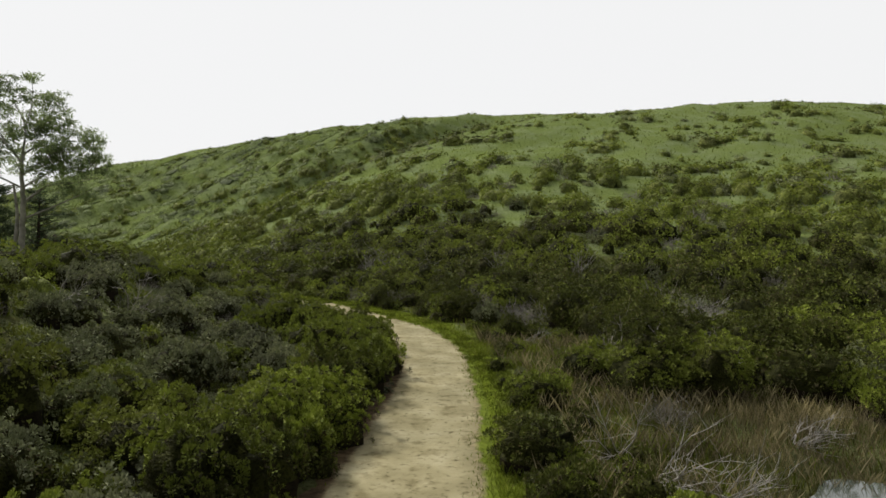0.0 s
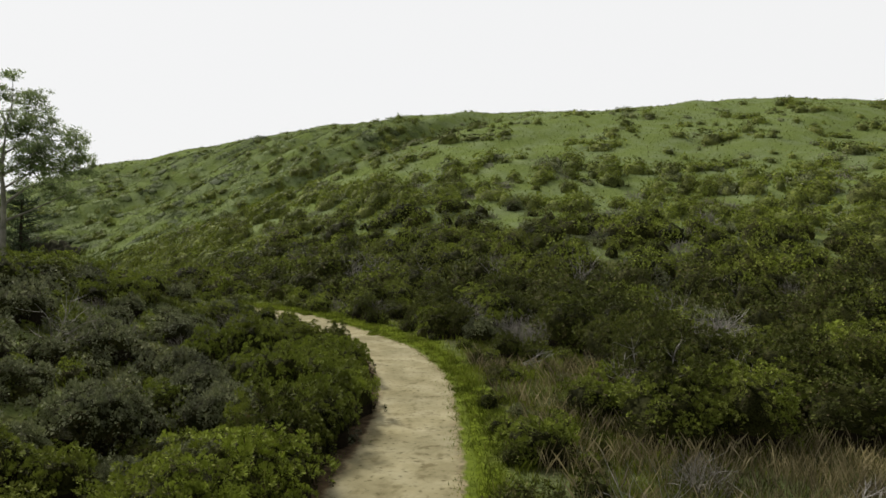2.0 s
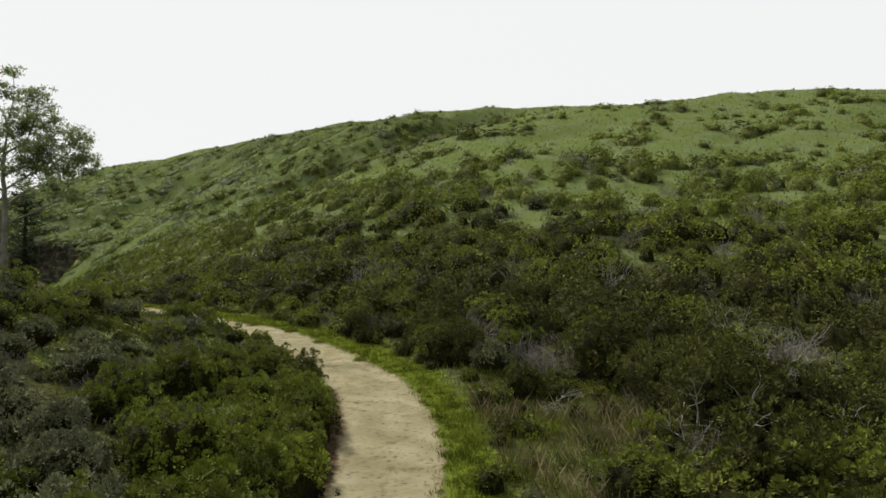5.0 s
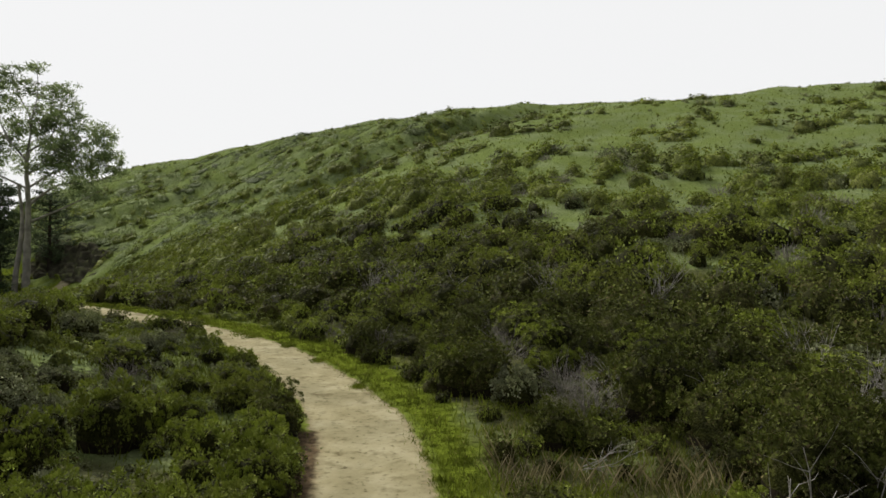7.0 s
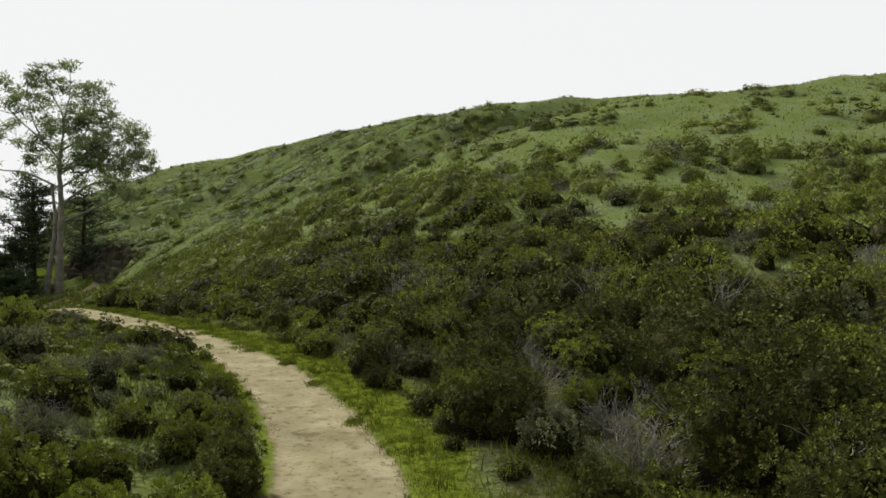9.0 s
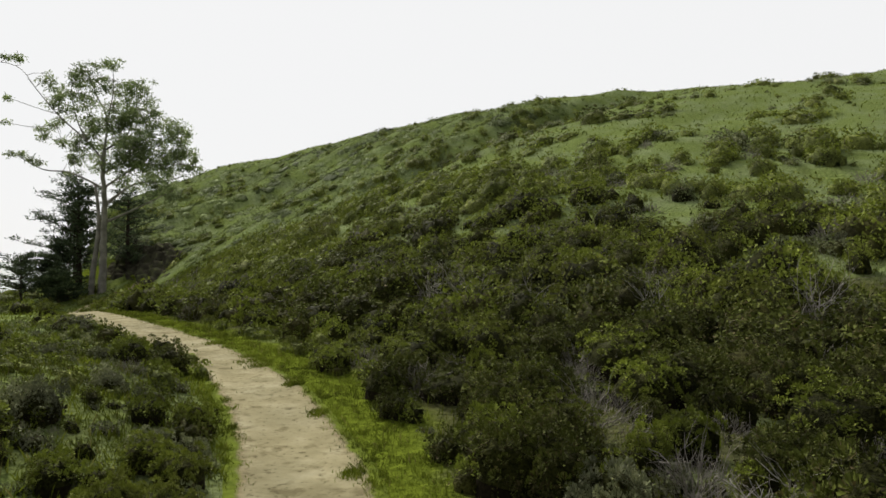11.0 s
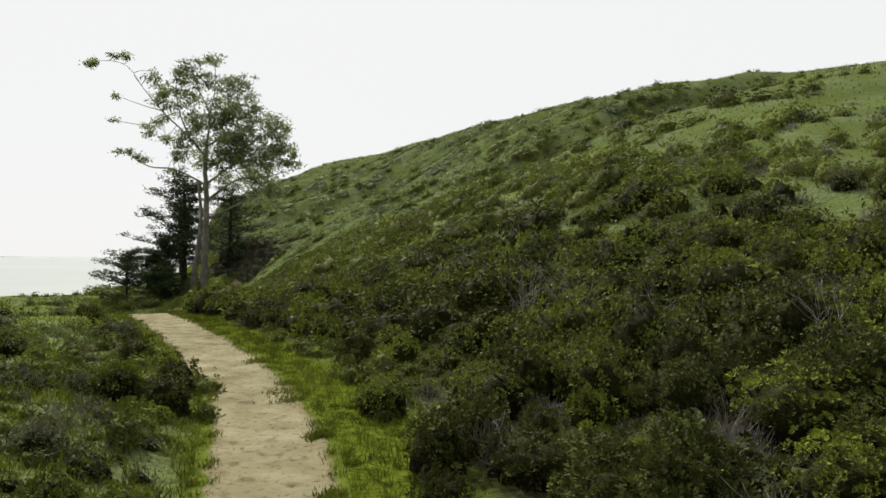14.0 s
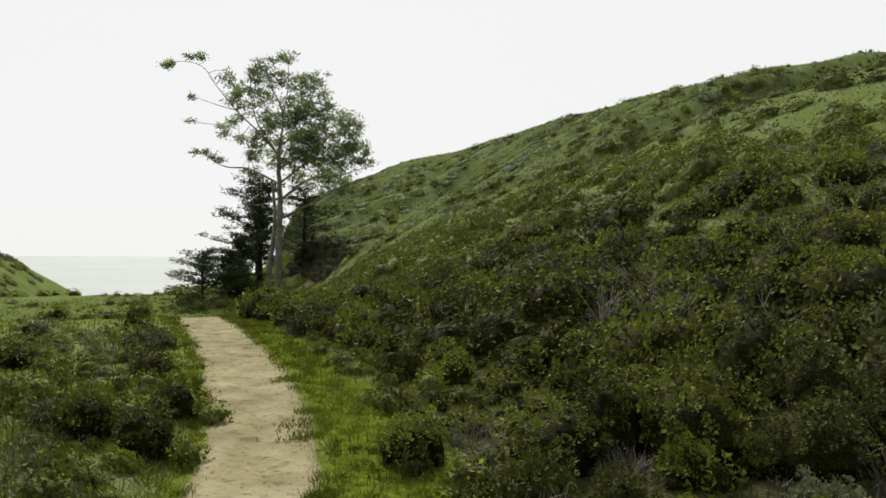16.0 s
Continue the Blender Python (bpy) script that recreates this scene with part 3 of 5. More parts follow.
def kinds_at(rng, x, y):
    """Kind of shrub by drifts: 0 green, 1 dusky, 2 sage, 3 bare."""
    u, v = rng.uniform(0, 1, len(x)), waves(x, y, 7.0, 3)
    k = np.where(u < 0.70, 0, np.where(u < 0.85, 1, np.where(u < 0.91, 2, 3)))
    k = np.where((v > 0.45) & (u > 0.4), 1, k)
    k = np.where((y > 49) & (k == 1) & (u < 0.82), 0, k)
    k = np.where((x > -7) & (y > 26) & (y < 46) & (u > 0.16) & (u < 0.9), 1, k)
    k = np.where((waves(x, y, 9.0, 5) > 0.55) & (u > 0.45), 2 + (u > 0.75), k)
    bank = np.exp(-(((x + 7.8) / 3.6) ** 2 + ((y - 18.5) / 5.5) ** 2))
    k = np.where(u < bank * 1.15, 2, k)
    k = np.where((x > 5.5) & (x < 14) & (y > 19) & (y < 27) & (u < 0.75), 1, k)
    k = np.where((x < -1) & (y < 34) & (k == 1) & (u < 0.8), 0, k)
    k = np.where((x > -19) & (x < -5) & (y > 45) & (y < 52.5) & (u < 0.85), 1, k)
    k = np.where((x > -16) & (x < -6) & (y > 30) & (y < 40) & (u < 0.4), 2, k)
    low = np.exp(-(((x + 6.5) / 1.8) ** 2 + ((y - 28) / 5.0) ** 2))
    k = np.where((x < -7) & (y > 33) & (k == 1) & (u < 0.9), 0, k)
    return np.where(u < low * 0.6, 2, k)


def clear_of_trail(x, y, r):
    d, k = from_trail(x, y)
    yy = LINE[k, 1]
    right = np.interp(yy, [8, 20, 27, 31, 36, 40, 44, 50, 60], [1.55, 1.6, 1.8, 1.85, 2.05, 2.1, 2.0, 2.0, 2.0])
    left = np.interp(yy, [8, 28, 32, 36, 40, 50], [0.95, 1.0, 1.25, 1.5, 1.6, 1.6])
    return np.where(d > 0, d - 0.62 * r > right, -d - 0.62 * r > left)


LEAF = {0: BRUSH, 1: OLIVE, 2: SAGE, 4: FERN}
SHAPE = {0: (1.0, 1.0), 1: (0.95, 1.05), 2: (0.9, 0.7), 4: (1.4, 0.36)}
DETAIL = (dict(tufts=100, leaf_count=120, length=0.045, width=0.022, sprig=0.130, rings=6, sides=14, rosette=60),
          dict(tufts=82, leaf_count=60, length=0.06, width=0.032, sprig=0.142, rings=5, sides=12, rosette=34),
          dict(tufts=42, leaf_count=16, length=0.10, width=0.06, sprig=0.185, rings=4, sides=9, rosette=14, shade_line=0.25),
          dict(tufts=17, leaf_count=4, length=0.18, width=0.12, sprig=0.26, rings=3, sides=7, open_side=-0.2, rosette=10, shade_line=-9))
LEAFY = {}
for kind in LEAF:
    for level in range(4):
        for v in range(6 if level < 2 else 4):
            g = np.random.default_rng(100 * kind + 10 * level + v)
            d = dict(DETAIL[level])
            wide, high = SHAPE[kind]
            if v >= (3 if level < 2 else 2):
                # for the larger bushes: more and smaller heads
                more, less = ((2.0, 0.68), (1.9, 0.70), (1.6, 0.77), (1.4, 0.84))[level]
                d["tufts"], d["sprig"], d["rosette"] = int(d["tufts"] * more), d["sprig"] * less, max(8, int(d["rosette"] * (0.75 if level < 2 else 0.8)))
            if kind == 4:
                d["tufts"], d["rosette"] = int(d["tufts"] * 0.7), max(7, int(d["rosette"] * 0.7))
            if kind == 2:
                d["length"], d["width"] = d["length"] * 0.85, d["width"] * 0.8
            LEAFY[kind, level, v] = foliage(g, 1.0 * wide, 1.25 * high * g.uniform(0.85, 1.12), **d)
BARE = {}


def triangles(piece):
    v, f = piece
    return v, np.vstack([f[:, [0, 1, 2]], f[:, [0, 2, 3]]])


for level in range(4):
    for v in range(3):
        g = np.random.default_rng(900 + 10 * level + v)
        BARE[level, v] = join([triangles(twigs(g, (16, 9, 6, 4)[level], 1.0, 0.9, (0.013, 0.015, 0.02, 0.03)[level], (4, 2, 1, 0)[level], 3)), brittle(g, (800, 420, 240, 90)[level], (0.18, 0.22, 0.30, 0.40)[level], (0.008, 0.013, 0.028, 0.06)[level])])

rng = np.random.default_rng(21)
sx, sy, sr, sk = [], [], [], []


def plant(x, y, r, k):
    sx.append(x), sy.append(y), sr.append(r), sk.append(k)


# thick scrub beside the trail and on the foot of the hill
for x0, x1, y0, y1, step, size in ((-34, 0, 6, 49, 1.24, 0.64), (0, 40, 6, 49, 1.62, 0.92), (-62, 66, 44, 86, 1.95, 1.08)):
    x, y = scatter(rng, x0, x1, y0, y1, step)
    r = size * np.where(rng.uniform(0, 1, len(x)) < 0.3, rng.uniform(1.15, 1.7, len(x)), rng.uniform(0.5, 1.05, len(x)))
    s = hill_share(x, y)
    if y0 > 40:
        keep = (s > -0.35) & (from_trail(x, y)[0] > 0) & (s > -0.35) & (rng.uniform(0, 1, len(x)) < 1.28 - 2.5 * np.clip(s, 0, 1) + 0.5 * waves(x, y, 9, 8)) & (y > 49)
    else:
        keep = rng.uniform(0, 1, len(x)) < 0.97 - 0.95 * np.clip(meadow(x, y), 0, 1) - 0.62 * smooth(-7.5, -10, x) * smooth(34, 36.5, y) * (from_trail(x, y)[0] < 0)
        marsh = np.exp(-(((x - 8.4) / 3.8) ** 2 + ((y - 14.2) / 4.4) ** 2) ** 1.5)
        keep &= (rng.uniform(0, 1, len(x)) > 1.25 * marsh) & ~((x > 4.6) & (x < 14) & (y < 14.5))
        keep &= rng.uniform(0, 1, len(x)) > 1.3 * np.exp(-(((x - 8.9) / 3.0) ** 2 + ((y - 17.0) / 1.5) ** 2))
        strip = (x > 1.5) & (x < 5.4) & (y > 9) & (y < 29)
        r = np.where(strip, r * 0.6, r)
        keep &= ~strip | (rng.uniform(0, 1, len(x)) < 0.5)
        r = np.where((x > 6) & (y > 20), r * 1.05, r)
        r = np.where((x < -4) & (y > 31), r * 0.66, r)
    dt = from_trail(x, y)[0]
    if y0 < 40:
        open_grass = (dt < 0) & (y > 34.5) & (-(x - 0.2) < 1.5 * (y - 29.4) + 0.6 * waves(x, y, 3, 2))
        keep &= ~open_grass | (rng.uniform(0, 1, len(x)) < 0.12)
        r = np.where((dt < 0) & (dt > -3.6) & (y > 24), np.minimum(r, 0.46), r)
    keep &= in_view(x, y) & clear_of_trail(x, y, r)
    plant(x[keep], y[keep], r[keep], kinds_at(rng, x[keep], y[keep]))
# a hedge of shrubs leaning over the trail's edge
at_edge = np.arange(60, 142, 3)
o = -(half[at_edge] + rng.uniform(0.55, 0.85, len(at_edge)))
plant(LINE[at_edge, 0] + side[at_edge, 0] * o, LINE[at_edge, 1] + side[at_edge, 1] * o, rng.uniform(0.5, 0.8, len(at_edge)) * np.interp(LINE[at_edge, 1], [20, 27, 36], [1.0, 0.7, 0.6]), np.where(rng.uniform(0, 1, len(at_edge)) < 0.7, 0, 1))
# leafless grey bushes among the green
for bx, by, br in ((-4.8, 48.9, 1.35), (-3.6, 49.4, 1.0), (-5.9, 49.6, 0.9), (-0.8, 46.9, 0.95), (3.1, 50.7, 1.2), (4.4, 51.4, 1.0), (3.4, 46.7, 1.0), (8.7, 47.0, 1.3), (9.8, 48.2, 1.1), (12.9, 47.4, 1.3), (14.2, 47.8, 1.0), (15.6, 48.4, 1.2), (11.4, 32.3, 1.25), (12.6, 33.6, 1.1), (18.5, 56, 1.5), (12, 57, 1.4), (21, 61, 1.5), (6.5, 56, 1.2), (25, 66, 1.6), (1.2, 54, 1.1), (9.0, 36.5, 0.9), (6.6, 41.5, 0.9)):
    plant(np.array([bx]), np.array([by]), np.array([br]), np.array([3]))
# dark dusky bushes above the verge
for bx, by, br in ((-8.8, 48.6, 1.5), (-10.4, 48.2, 1.3), (-12.2, 48.6, 1.2), (-13.8, 50.4, 1.2), (-7.2, 47.6, 1.2), (-16.4, 50.2, 1.0), (-6.3, 52.0, 1.4), (-3.5, 51.2, 1.3), (-8.0, 50.4, 1.3), (-10.6, 50.6, 1.3)):
    plant(np.array([bx]), np.array([by]), np.array([br]), np.array([1]))
# small plants in the meadow
x, y = scatter(rng, -62, -9, 34, 80, 0.9)
keep = (rng.uniform(0, 1, len(x)) < 0.55 * np.clip(meadow(x, y) + 0.6 * (x < -8), 0, 1) * (0.55 + 0.8 * waves(x, y, 5, 9))) & in_view(x, y) & clear_of_trail(x, y, 0.5 + 0 * x) & (from_trail(x, y)[0] < 0)
plant(x[keep], y[keep], rng.uniform(0.12, 0.32, keep.sum()), rng.choice([0, 0, 0, 1, 2, 2], keep.sum()))
x, y = scatter(rng, -75, -14, 44, 92, 1.7)
keep = (rng.uniform(0, 1, len(x)) < np.clip(meadow(x, y), 0, 1) * (0.35 + 0.5 * waves(x, y, 9, 6))) & in_view(x, y) & clear_of_trail(x, y, 1.2 + 0 * x) & (from_trail(x, y)[0] < 0)
plant(x[keep], y[keep], rng.uniform(0.4, 0.95, keep.sum()), rng.choice([0, 2, 4, 4, 4], keep.sum()))
# scattered clumps up the hillside
x, y = scatter(rng, -110, 120, 60, 168, 1.9)
s = hill_share(x, y)
patch = waves(x, y, 15, 4) + 0.6 * waves(x, y, 6, 7)
band = np.exp(-(((x + 24 + (y - 93) * -0.85) * 0.75) / 7.0) ** 2)
flank = smooth(8, -8, x + 24 + (y - 93) * -0.85)
p = np.clip(0.18 * (patch > 0.1) + 0.5 * (patch > 0.6) + 0.06 + 0.85 * band - 0.05 * s, 0, 1) * smooth(0.16, 0.3, s)
keep = (rng.uniform(0, 1, len(x)) < p) & (s < 1.06) & in_view(x, y)
r = rng.uniform(0.4, 1.1, len(x)) * (0.7 + 0.55 * (patch > 0.45)) * (1 - 0.3 * flank) * (1 - 0.55 * smooth(0.7, 0.97, s))
k = rng.choice([0, 0, 0, 0, 1, 2, 2], len(x))
k = np.where(rng.uniform(0, 1, len(x)) < 0.85 * flank, np.where(rng.uniform(0, 1, len(x)) < 0.75, 4, 0), k)
k = np.where((np.exp(-(((x + 24 + (y - 93) * -0.85) * 0.75) / 4.5) ** 2) > 0.5) & (k == 4), 0, k)
plant(x[keep], y[keep], r[keep], k[keep])
# a darker band of shrubs down the gully
x, y = scatter(rng, -60, 40, 72, 145, 1.35)
s, rib = hill_share(x, y), x + 24 - 0.85 * (y - 93)
keep = (rng.uniform(0, 1, len(x)) < 0.85 * np.exp(-(rib / 3.2) ** 2)) & (s > 0.2) & (s < 0.72) & in_view(x, y)
plant(x[keep], y[keep], rng.uniform(0.5, 0.95, keep.sum()), rng.choice([0, 1, 1, 2], keep.sum()))
# low ferny cover on the seaward flank
x, y = scatter(rng, -105, -5, 78, 158, 1.25)
s = hill_share(x, y)
f = smooth(4, -6, x + 24 + (y - 93) * -0.85)
keep = (rng.uniform(0, 1, len(x)) < f * (0.62 + 0.4 * waves(x, y, 6, 2))) & (s > 0.03) & (s < 1.02) & in_view(x, y)
plant(x[keep], y[keep], rng.uniform(0.5, 1.15, len(x))[keep] * (1 - 0.4 * smooth(0.75, 1.0, s[keep])), np.where(rng.uniform(0, 1, keep.sum()) < 0.86, 4, 0))
# single bushes that stand out: by the meadow path, and dark ones high on the slope
for bx, by, br, bk in ((6.0, 19.6, 1.15, 1), (7.4, 20.6, 1.25, 1), (9.0, 21.2, 1.3, 0), (6.3, 27.6, 1.15, 1), (7.7, 26.6, 1.35, 1), (6.9, 24.8, 1.15, 1), (8.6, 24.5, 1.3, 1), (10.2, 25.6, 1.3, 1), (10.6, 22.4, 1.2, 1), (-43.5, 73, 1.0, 0), (-45, 75, 1.1, 1), (-46.5, 77.5, 1.2, 0), (-48, 79.5, 1.2, 1), (-49.6, 82, 1.2, 0), (-50, 84.5, 1.2, 1), (-47.5, 76, 0.9, 0), (-50.6, 79, 1.0, 1),
                       (-22.6, 46.4, 0.62, 0), (-15.3, 41.4, 0.62, 1), (-15.9, 42.3, 0.5, 0), (-11.4, 39.0, 0.55, 1), (-10.6, 39.2, 0.4, 1), (-9.6, 36.9, 0.62, 1), (-8.9, 37.2, 0.36, 0), (-10.6, 36.6, 0.6, 0), (-19.0, 40.2, 0.8, 0), (-24.2, 54.0, 0.8, 0),
                       (19.5, 96.3, 2.2, 1), (21.5, 97.2, 1.6, 1), (15, 93, 1.7, 1), (34.6, 98, 2.6, 1), (37.4, 99.5, 2.2, 1), (31, 100, 1.5, 0), (56, 117.7, 1.8, 1), (59, 118, 1.6, 1), (34.4, 72.7, 1.8, 2), (37, 74, 1.5, 1),
                       (44.7, 86.2, 1.8, 2), (48, 88, 2.2, 1), (51, 90, 1.8, 1), (-0.5, 102.5, 2.4, 1), (2.5, 104, 2.0, 1), (5, 103, 1.6, 0), (-5.6, 93.3, 1.9, 1), (-3, 95, 1.5, 1), (3.2, 86.2, 1.8, 1), (5, 87.5, 1.4, 1), (11, 82.5, 1.9, 2), (14, 84, 1.5, 1),
                       (-7.4, 75.8, 2.0, 1), (-5, 77, 1.6, 1), (-10, 77, 1.4, 0), (24, 80, 1.7, 1), (27, 82, 1.5, 0), (42, 104, 1.6, 1), (26, 110, 1.5, 1), (46, 110, 1.6, 0),
                       (-58, 80, 1.7, 1), (-60.5, 81, 1.5, 1), (-56.5, 82.5, 1.6, 1), (-63, 84, 1.8, 1), (-55, 86, 1.3, 1), (-59, 92, 1.8, 1), (-66, 90, 1.8, 1), (-48.5, 80, 1.2, 0), (-50.5, 81.5, 1.1, 0), (-46.5, 79, 1.0, 1), (-52, 80, 0.9, 0), (-45, 81, 1.2, 0), (-47, 84, 1.1, 0), (-65, 148, 1.4, 1), (-51, 149, 1.5, 1), (-44, 150, 1.0, 0)):
    plant(np.array([bx]), np.array([by]), np.array([br]), np.array([0 if bk == 1 and by > 70 and int(bx) % 2 else bk]))
plant(np.array([-70.0, -68, -66, -72, -64.5, -74, -69]), np.array([88.0, 87, 86.5, 90, 86, 91, 90]), np.array([1.9, 1.8, 1.5, 2.0, 1.3, 1.6, 2.0]), np.array([0, 0, 2, 0, 0, 0, 1]))
x, y = scatter(rng, -145, -84, 74, 120, 1.6)
keep = (height(x, y) > -2.5) & (rng.uniform(0, 1, len(x)) < 0.5 + 0.5 * waves(x, y, 7, 3)) & (x > -4 - 1.98 * (y - 29.4)) & (y < 104)
plant(x[keep], y[keep], rng.uniform(0.4, 1.0, keep.sum()), rng.choice([0, 0, 2], keep.sum()))
# low filling growth between the shrubs
x, y = scatter(rng, -24, 26, 9, 49, 0.8)
keep = in_view(x, y) & clear_of_trail(x, y, 0.4 + 0 * x) & ~((x > 4.5) & (x < 15) & (y < 19)) & (rng.uniform(0, 1, len(x)) < np.where(x < -2, 0.65, 0.42) - 0.3 * np.clip(meadow(x, y), 0, 1))
plant(x[keep], y[keep], rng.uniform(0.18, 0.42, keep.sum()), rng.choice([0, 0, 1, 1, 2], keep.sum()))
# dense shrubs along the foot of the hill above the grass verge
x, y = scatter(rng, -30, 8, 45, 61, 1.55)
keep = clear_of_trail(x, y, 1.1 + 0 * x) & (from_trail(x, y)[0] > 3.0) & in_view(x, y) & (rng.uniform(0, 1, len(x)) < 0.6)
plant(x[keep], y[keep], rng.uniform(0.6, 1.15, keep.sum()), rng.choice([0, 0, 1, 1], keep.sum()))
# low herbs on the trail's seaward side
x, y = scatter(rng, -26, -1, 7, 46, 0.6)
keep = in_view(x, y) & clear_of_trail(x, y, 0.3 + 0 * x) & (from_trail(x, y)[0] < 0) & (rng.uniform(0, 1, len(x)) < 0.55 + 0.35 * waves(x, y, 3, 4))
plant(x[keep], y[keep], rng.uniform(0.14, 0.32, keep.sum()), rng.choice([0, 2, 2, 2, 4], keep.sum()))
# thinner scrub on the ground behind the walk's start and to its sides
x, y = scatter(rng, -24, 30, -10, 44, 1.75)
keep = ~in_view(x, y) & clear_of_trail(x, y, 1.0 + 0 * x) & (np.hypot(x - 9.9, y - 9.9) > 5.2) & ~((x > 2.2) & (x < 15) & (y > 2) & (y < 15)) & (nearness(x, y) > 4.5) & (rng.uniform(0, 1, len(x)) < 0.8)
behind = sum(len(q) for q in sx), sum(len(q) for q in sx) + keep.sum()
plant(x[keep], y[keep], rng.uniform(0.5, 1.1, keep.sum()), rng.choice([0, 0, 1, 2], keep.sum()))
sx, sy, sr, sk = (np.concatenate(q) for q in (sx, sy, sr, sk))
sz = height(sx, sy)
for bx, by in ((-8.6, 20.4), (-9.6, 18.4), (8.0, 15.6)):
    sr = np.where(np.hypot(sx - bx, sy - by) < 1.0, np.minimum(sr, 0.22), sr)
slope_x, slope_y = (height(sx + 0.6, sy) - height(sx - 0.6, sy)) / 1.2, (height(sx, sy + 0.6) - height(sx, sy - 0.6)) / 1.2
sr = np.where(hill_share(sx, sy) > 0.8, np.minimum(sr, 0.34), sr)
near = nearness(sx, sy)
level = np.where(sr < 0.43, np.where(near < 9, 2, 3), 0) + np.where(sr < 0.43, 0, 1) * np.where(near < 7.5, 0, np.where(near < 15.5, 1, np.where((near < 36) | (sr > 0.9) & (near < 56), 2, 3)))
level[behind[0]:behind[1]] = np.where(sy[behind[0]:behind[1]] > 3, level[behind[0]:behind[1]], 3)
turn, stretch = rng.uniform(0, 2 * math.pi, len(sx)), rng.uniform(0.78, 1.25, len(sx)) * np.clip(1.3 - 0.25 * sr, 0.75, 1.15) * np.where(near > 62, 0.8, 1.0)
choice = rng.integers(0, 60, len(sx))
large = sr > 0.82
across_trail = np.abs(from_trail(sx, sy)[0])
SINGLE = set(np.argsort(np.where((sy > 9) & (sy < 48) & (level <= 1) & (sk != 3) & (sr > 0.43), across_trail + 40 * level, 1e6))[:280])

LABELS = {0: "dense green evergreen shrub with bright leafy tips", 1: "dusky olive-brown shrub with twiggy heart in painted shade", 2: "low grey-green sage shrub with pale soft leaves"}
MESHES = {}


def shrub_mesh(kind, lev, v):
    if (kind, lev, v) not in MESHES:
        (fv, ff), (ov, of), (hv, hf), (cv, cf) = LEAFY[kind, lev, v]
        g = np.random.default_rng(v)
        tv, tf = twigs(g, 5, 0.9, 0.8, 0.016, 0, 3)
        MESHES[kind, lev, v] = (shade_smooth(mesh_of("foliage", fv, ff, LEAF[kind])), mesh_of("old_shade_foliage", ov, of, OLD_SHADE), mesh_of("woody_base", tv, tf, STEM), shade_smooth(mesh_of("inner_shade_dome", hv, hf, INNER_SHADE)), shade_smooth(mesh_of("twig_shade_skirt", cv, cf, TWIG_SHADE)))
    return MESHES[kind, lev, v]


for i in SINGLE:
    k = int(sk[i])
    shrub = tagged(new("shrub"), LABELS[k] + (" by the path" if across_trail[i] < 2.6 else " in scrub"), "shrub", "shrubs beside the path")
    shrub.matrix_world = Matrix.LocRotScale((sx[i], sy[i], sz[i] - 0.04), Euler((0, 0, turn[i])), (sr[i], sr[i], sr[i] * stretch[i]))
    for name, me in zip(("foliage", "old_shade_foliage", "woody_base", "inner_shade_dome", "twig_shade_skirt"), shrub_mesh(k, int(level[i]), int(choice[i] % 3 + 3 * large[i]))):
        part(name, me, shrub)


def copies(template, idx, sink=0.05):
    """One pair of arrays with the template set at every chosen place."""
    v, f = template
    c, s = np.cos(turn[idx])[:, None], np.sin(turn[idx])[:, None]
    x = (v[None, :, 0] * c - v[None, :, 1] * s) * sr[idx, None] + sx[idx, None]
    y = (v[None, :, 0] * s + v[None, :, 1] * c) * sr[idx, None] + sy[idx, None]
    tilt = (level[idx] > 1)[:, None] * ((x - sx[idx, None]) * slope_x[idx, None] + (y - sy[idx, None]) * slope_y[idx, None])
    z = v[None, :, 2] * (sr[idx] * stretch[idx])[:, None] + tilt + sz[idx, None] - sink - (0.18 * sr[idx] * (level[idx] > 1))[:, None]
    return np.stack([x, y, z], -1).reshape(-1, 3), (f[None] + (np.arange(len(idx)) * len(v))[:, None, None]).reshape(-1, f.shape[1])


rest = np.ones(len(sx), bool)
rest[list(SINGLE)] = False
hearts, aged_shade, within, canopy, bracken = [], [], [], [], []
# these bushes take the dark inner colour, all others the lightened copy
inside = (near < 40) & ((sr > 0.43) | (sx > -8))
for kind, name, label in ((0, "green_scrub", "thick green evergreen scrub covering the slope"), (1, "dusky_scrub", "dusky olive-brown scrub scattered over the slope"), (2, "sage_scrub", "grey-green sage scrub in patches"), (4, "fern_cover", "low green bracken and herbs covering the seaward slope")):
    pieces = []
    for lev in range(4):
        vs = 6 if lev < 2 else 4
        for v in range(vs):
            idx = np.nonzero(rest & (sk == kind) & (level == lev) & (choice % (vs // 2) + (vs // 2) * large == v))[0]
            if len(idx):
                pieces.append(copies(LEAFY[kind, lev, v][0], idx))
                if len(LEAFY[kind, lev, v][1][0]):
                    aged_shade.append(copies(LEAFY[kind, lev, v][1], idx))
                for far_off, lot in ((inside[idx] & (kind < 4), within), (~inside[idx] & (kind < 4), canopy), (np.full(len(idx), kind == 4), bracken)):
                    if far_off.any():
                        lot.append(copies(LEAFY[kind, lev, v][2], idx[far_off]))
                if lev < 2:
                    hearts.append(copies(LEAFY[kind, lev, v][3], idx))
    tagged(new(name, shade_smooth(mesh_of(name, *join(pieces), LEAF[kind]))), label, "scrub", kind="stuff")
tagged(new("old_scrub_shade_leaves", mesh_of("old_scrub_shade_leaves", *join(aged_shade), OLD_SHADE)), "older olive-brown leaves darkened as painted shade in the scrub", "scrub", kind="stuff")
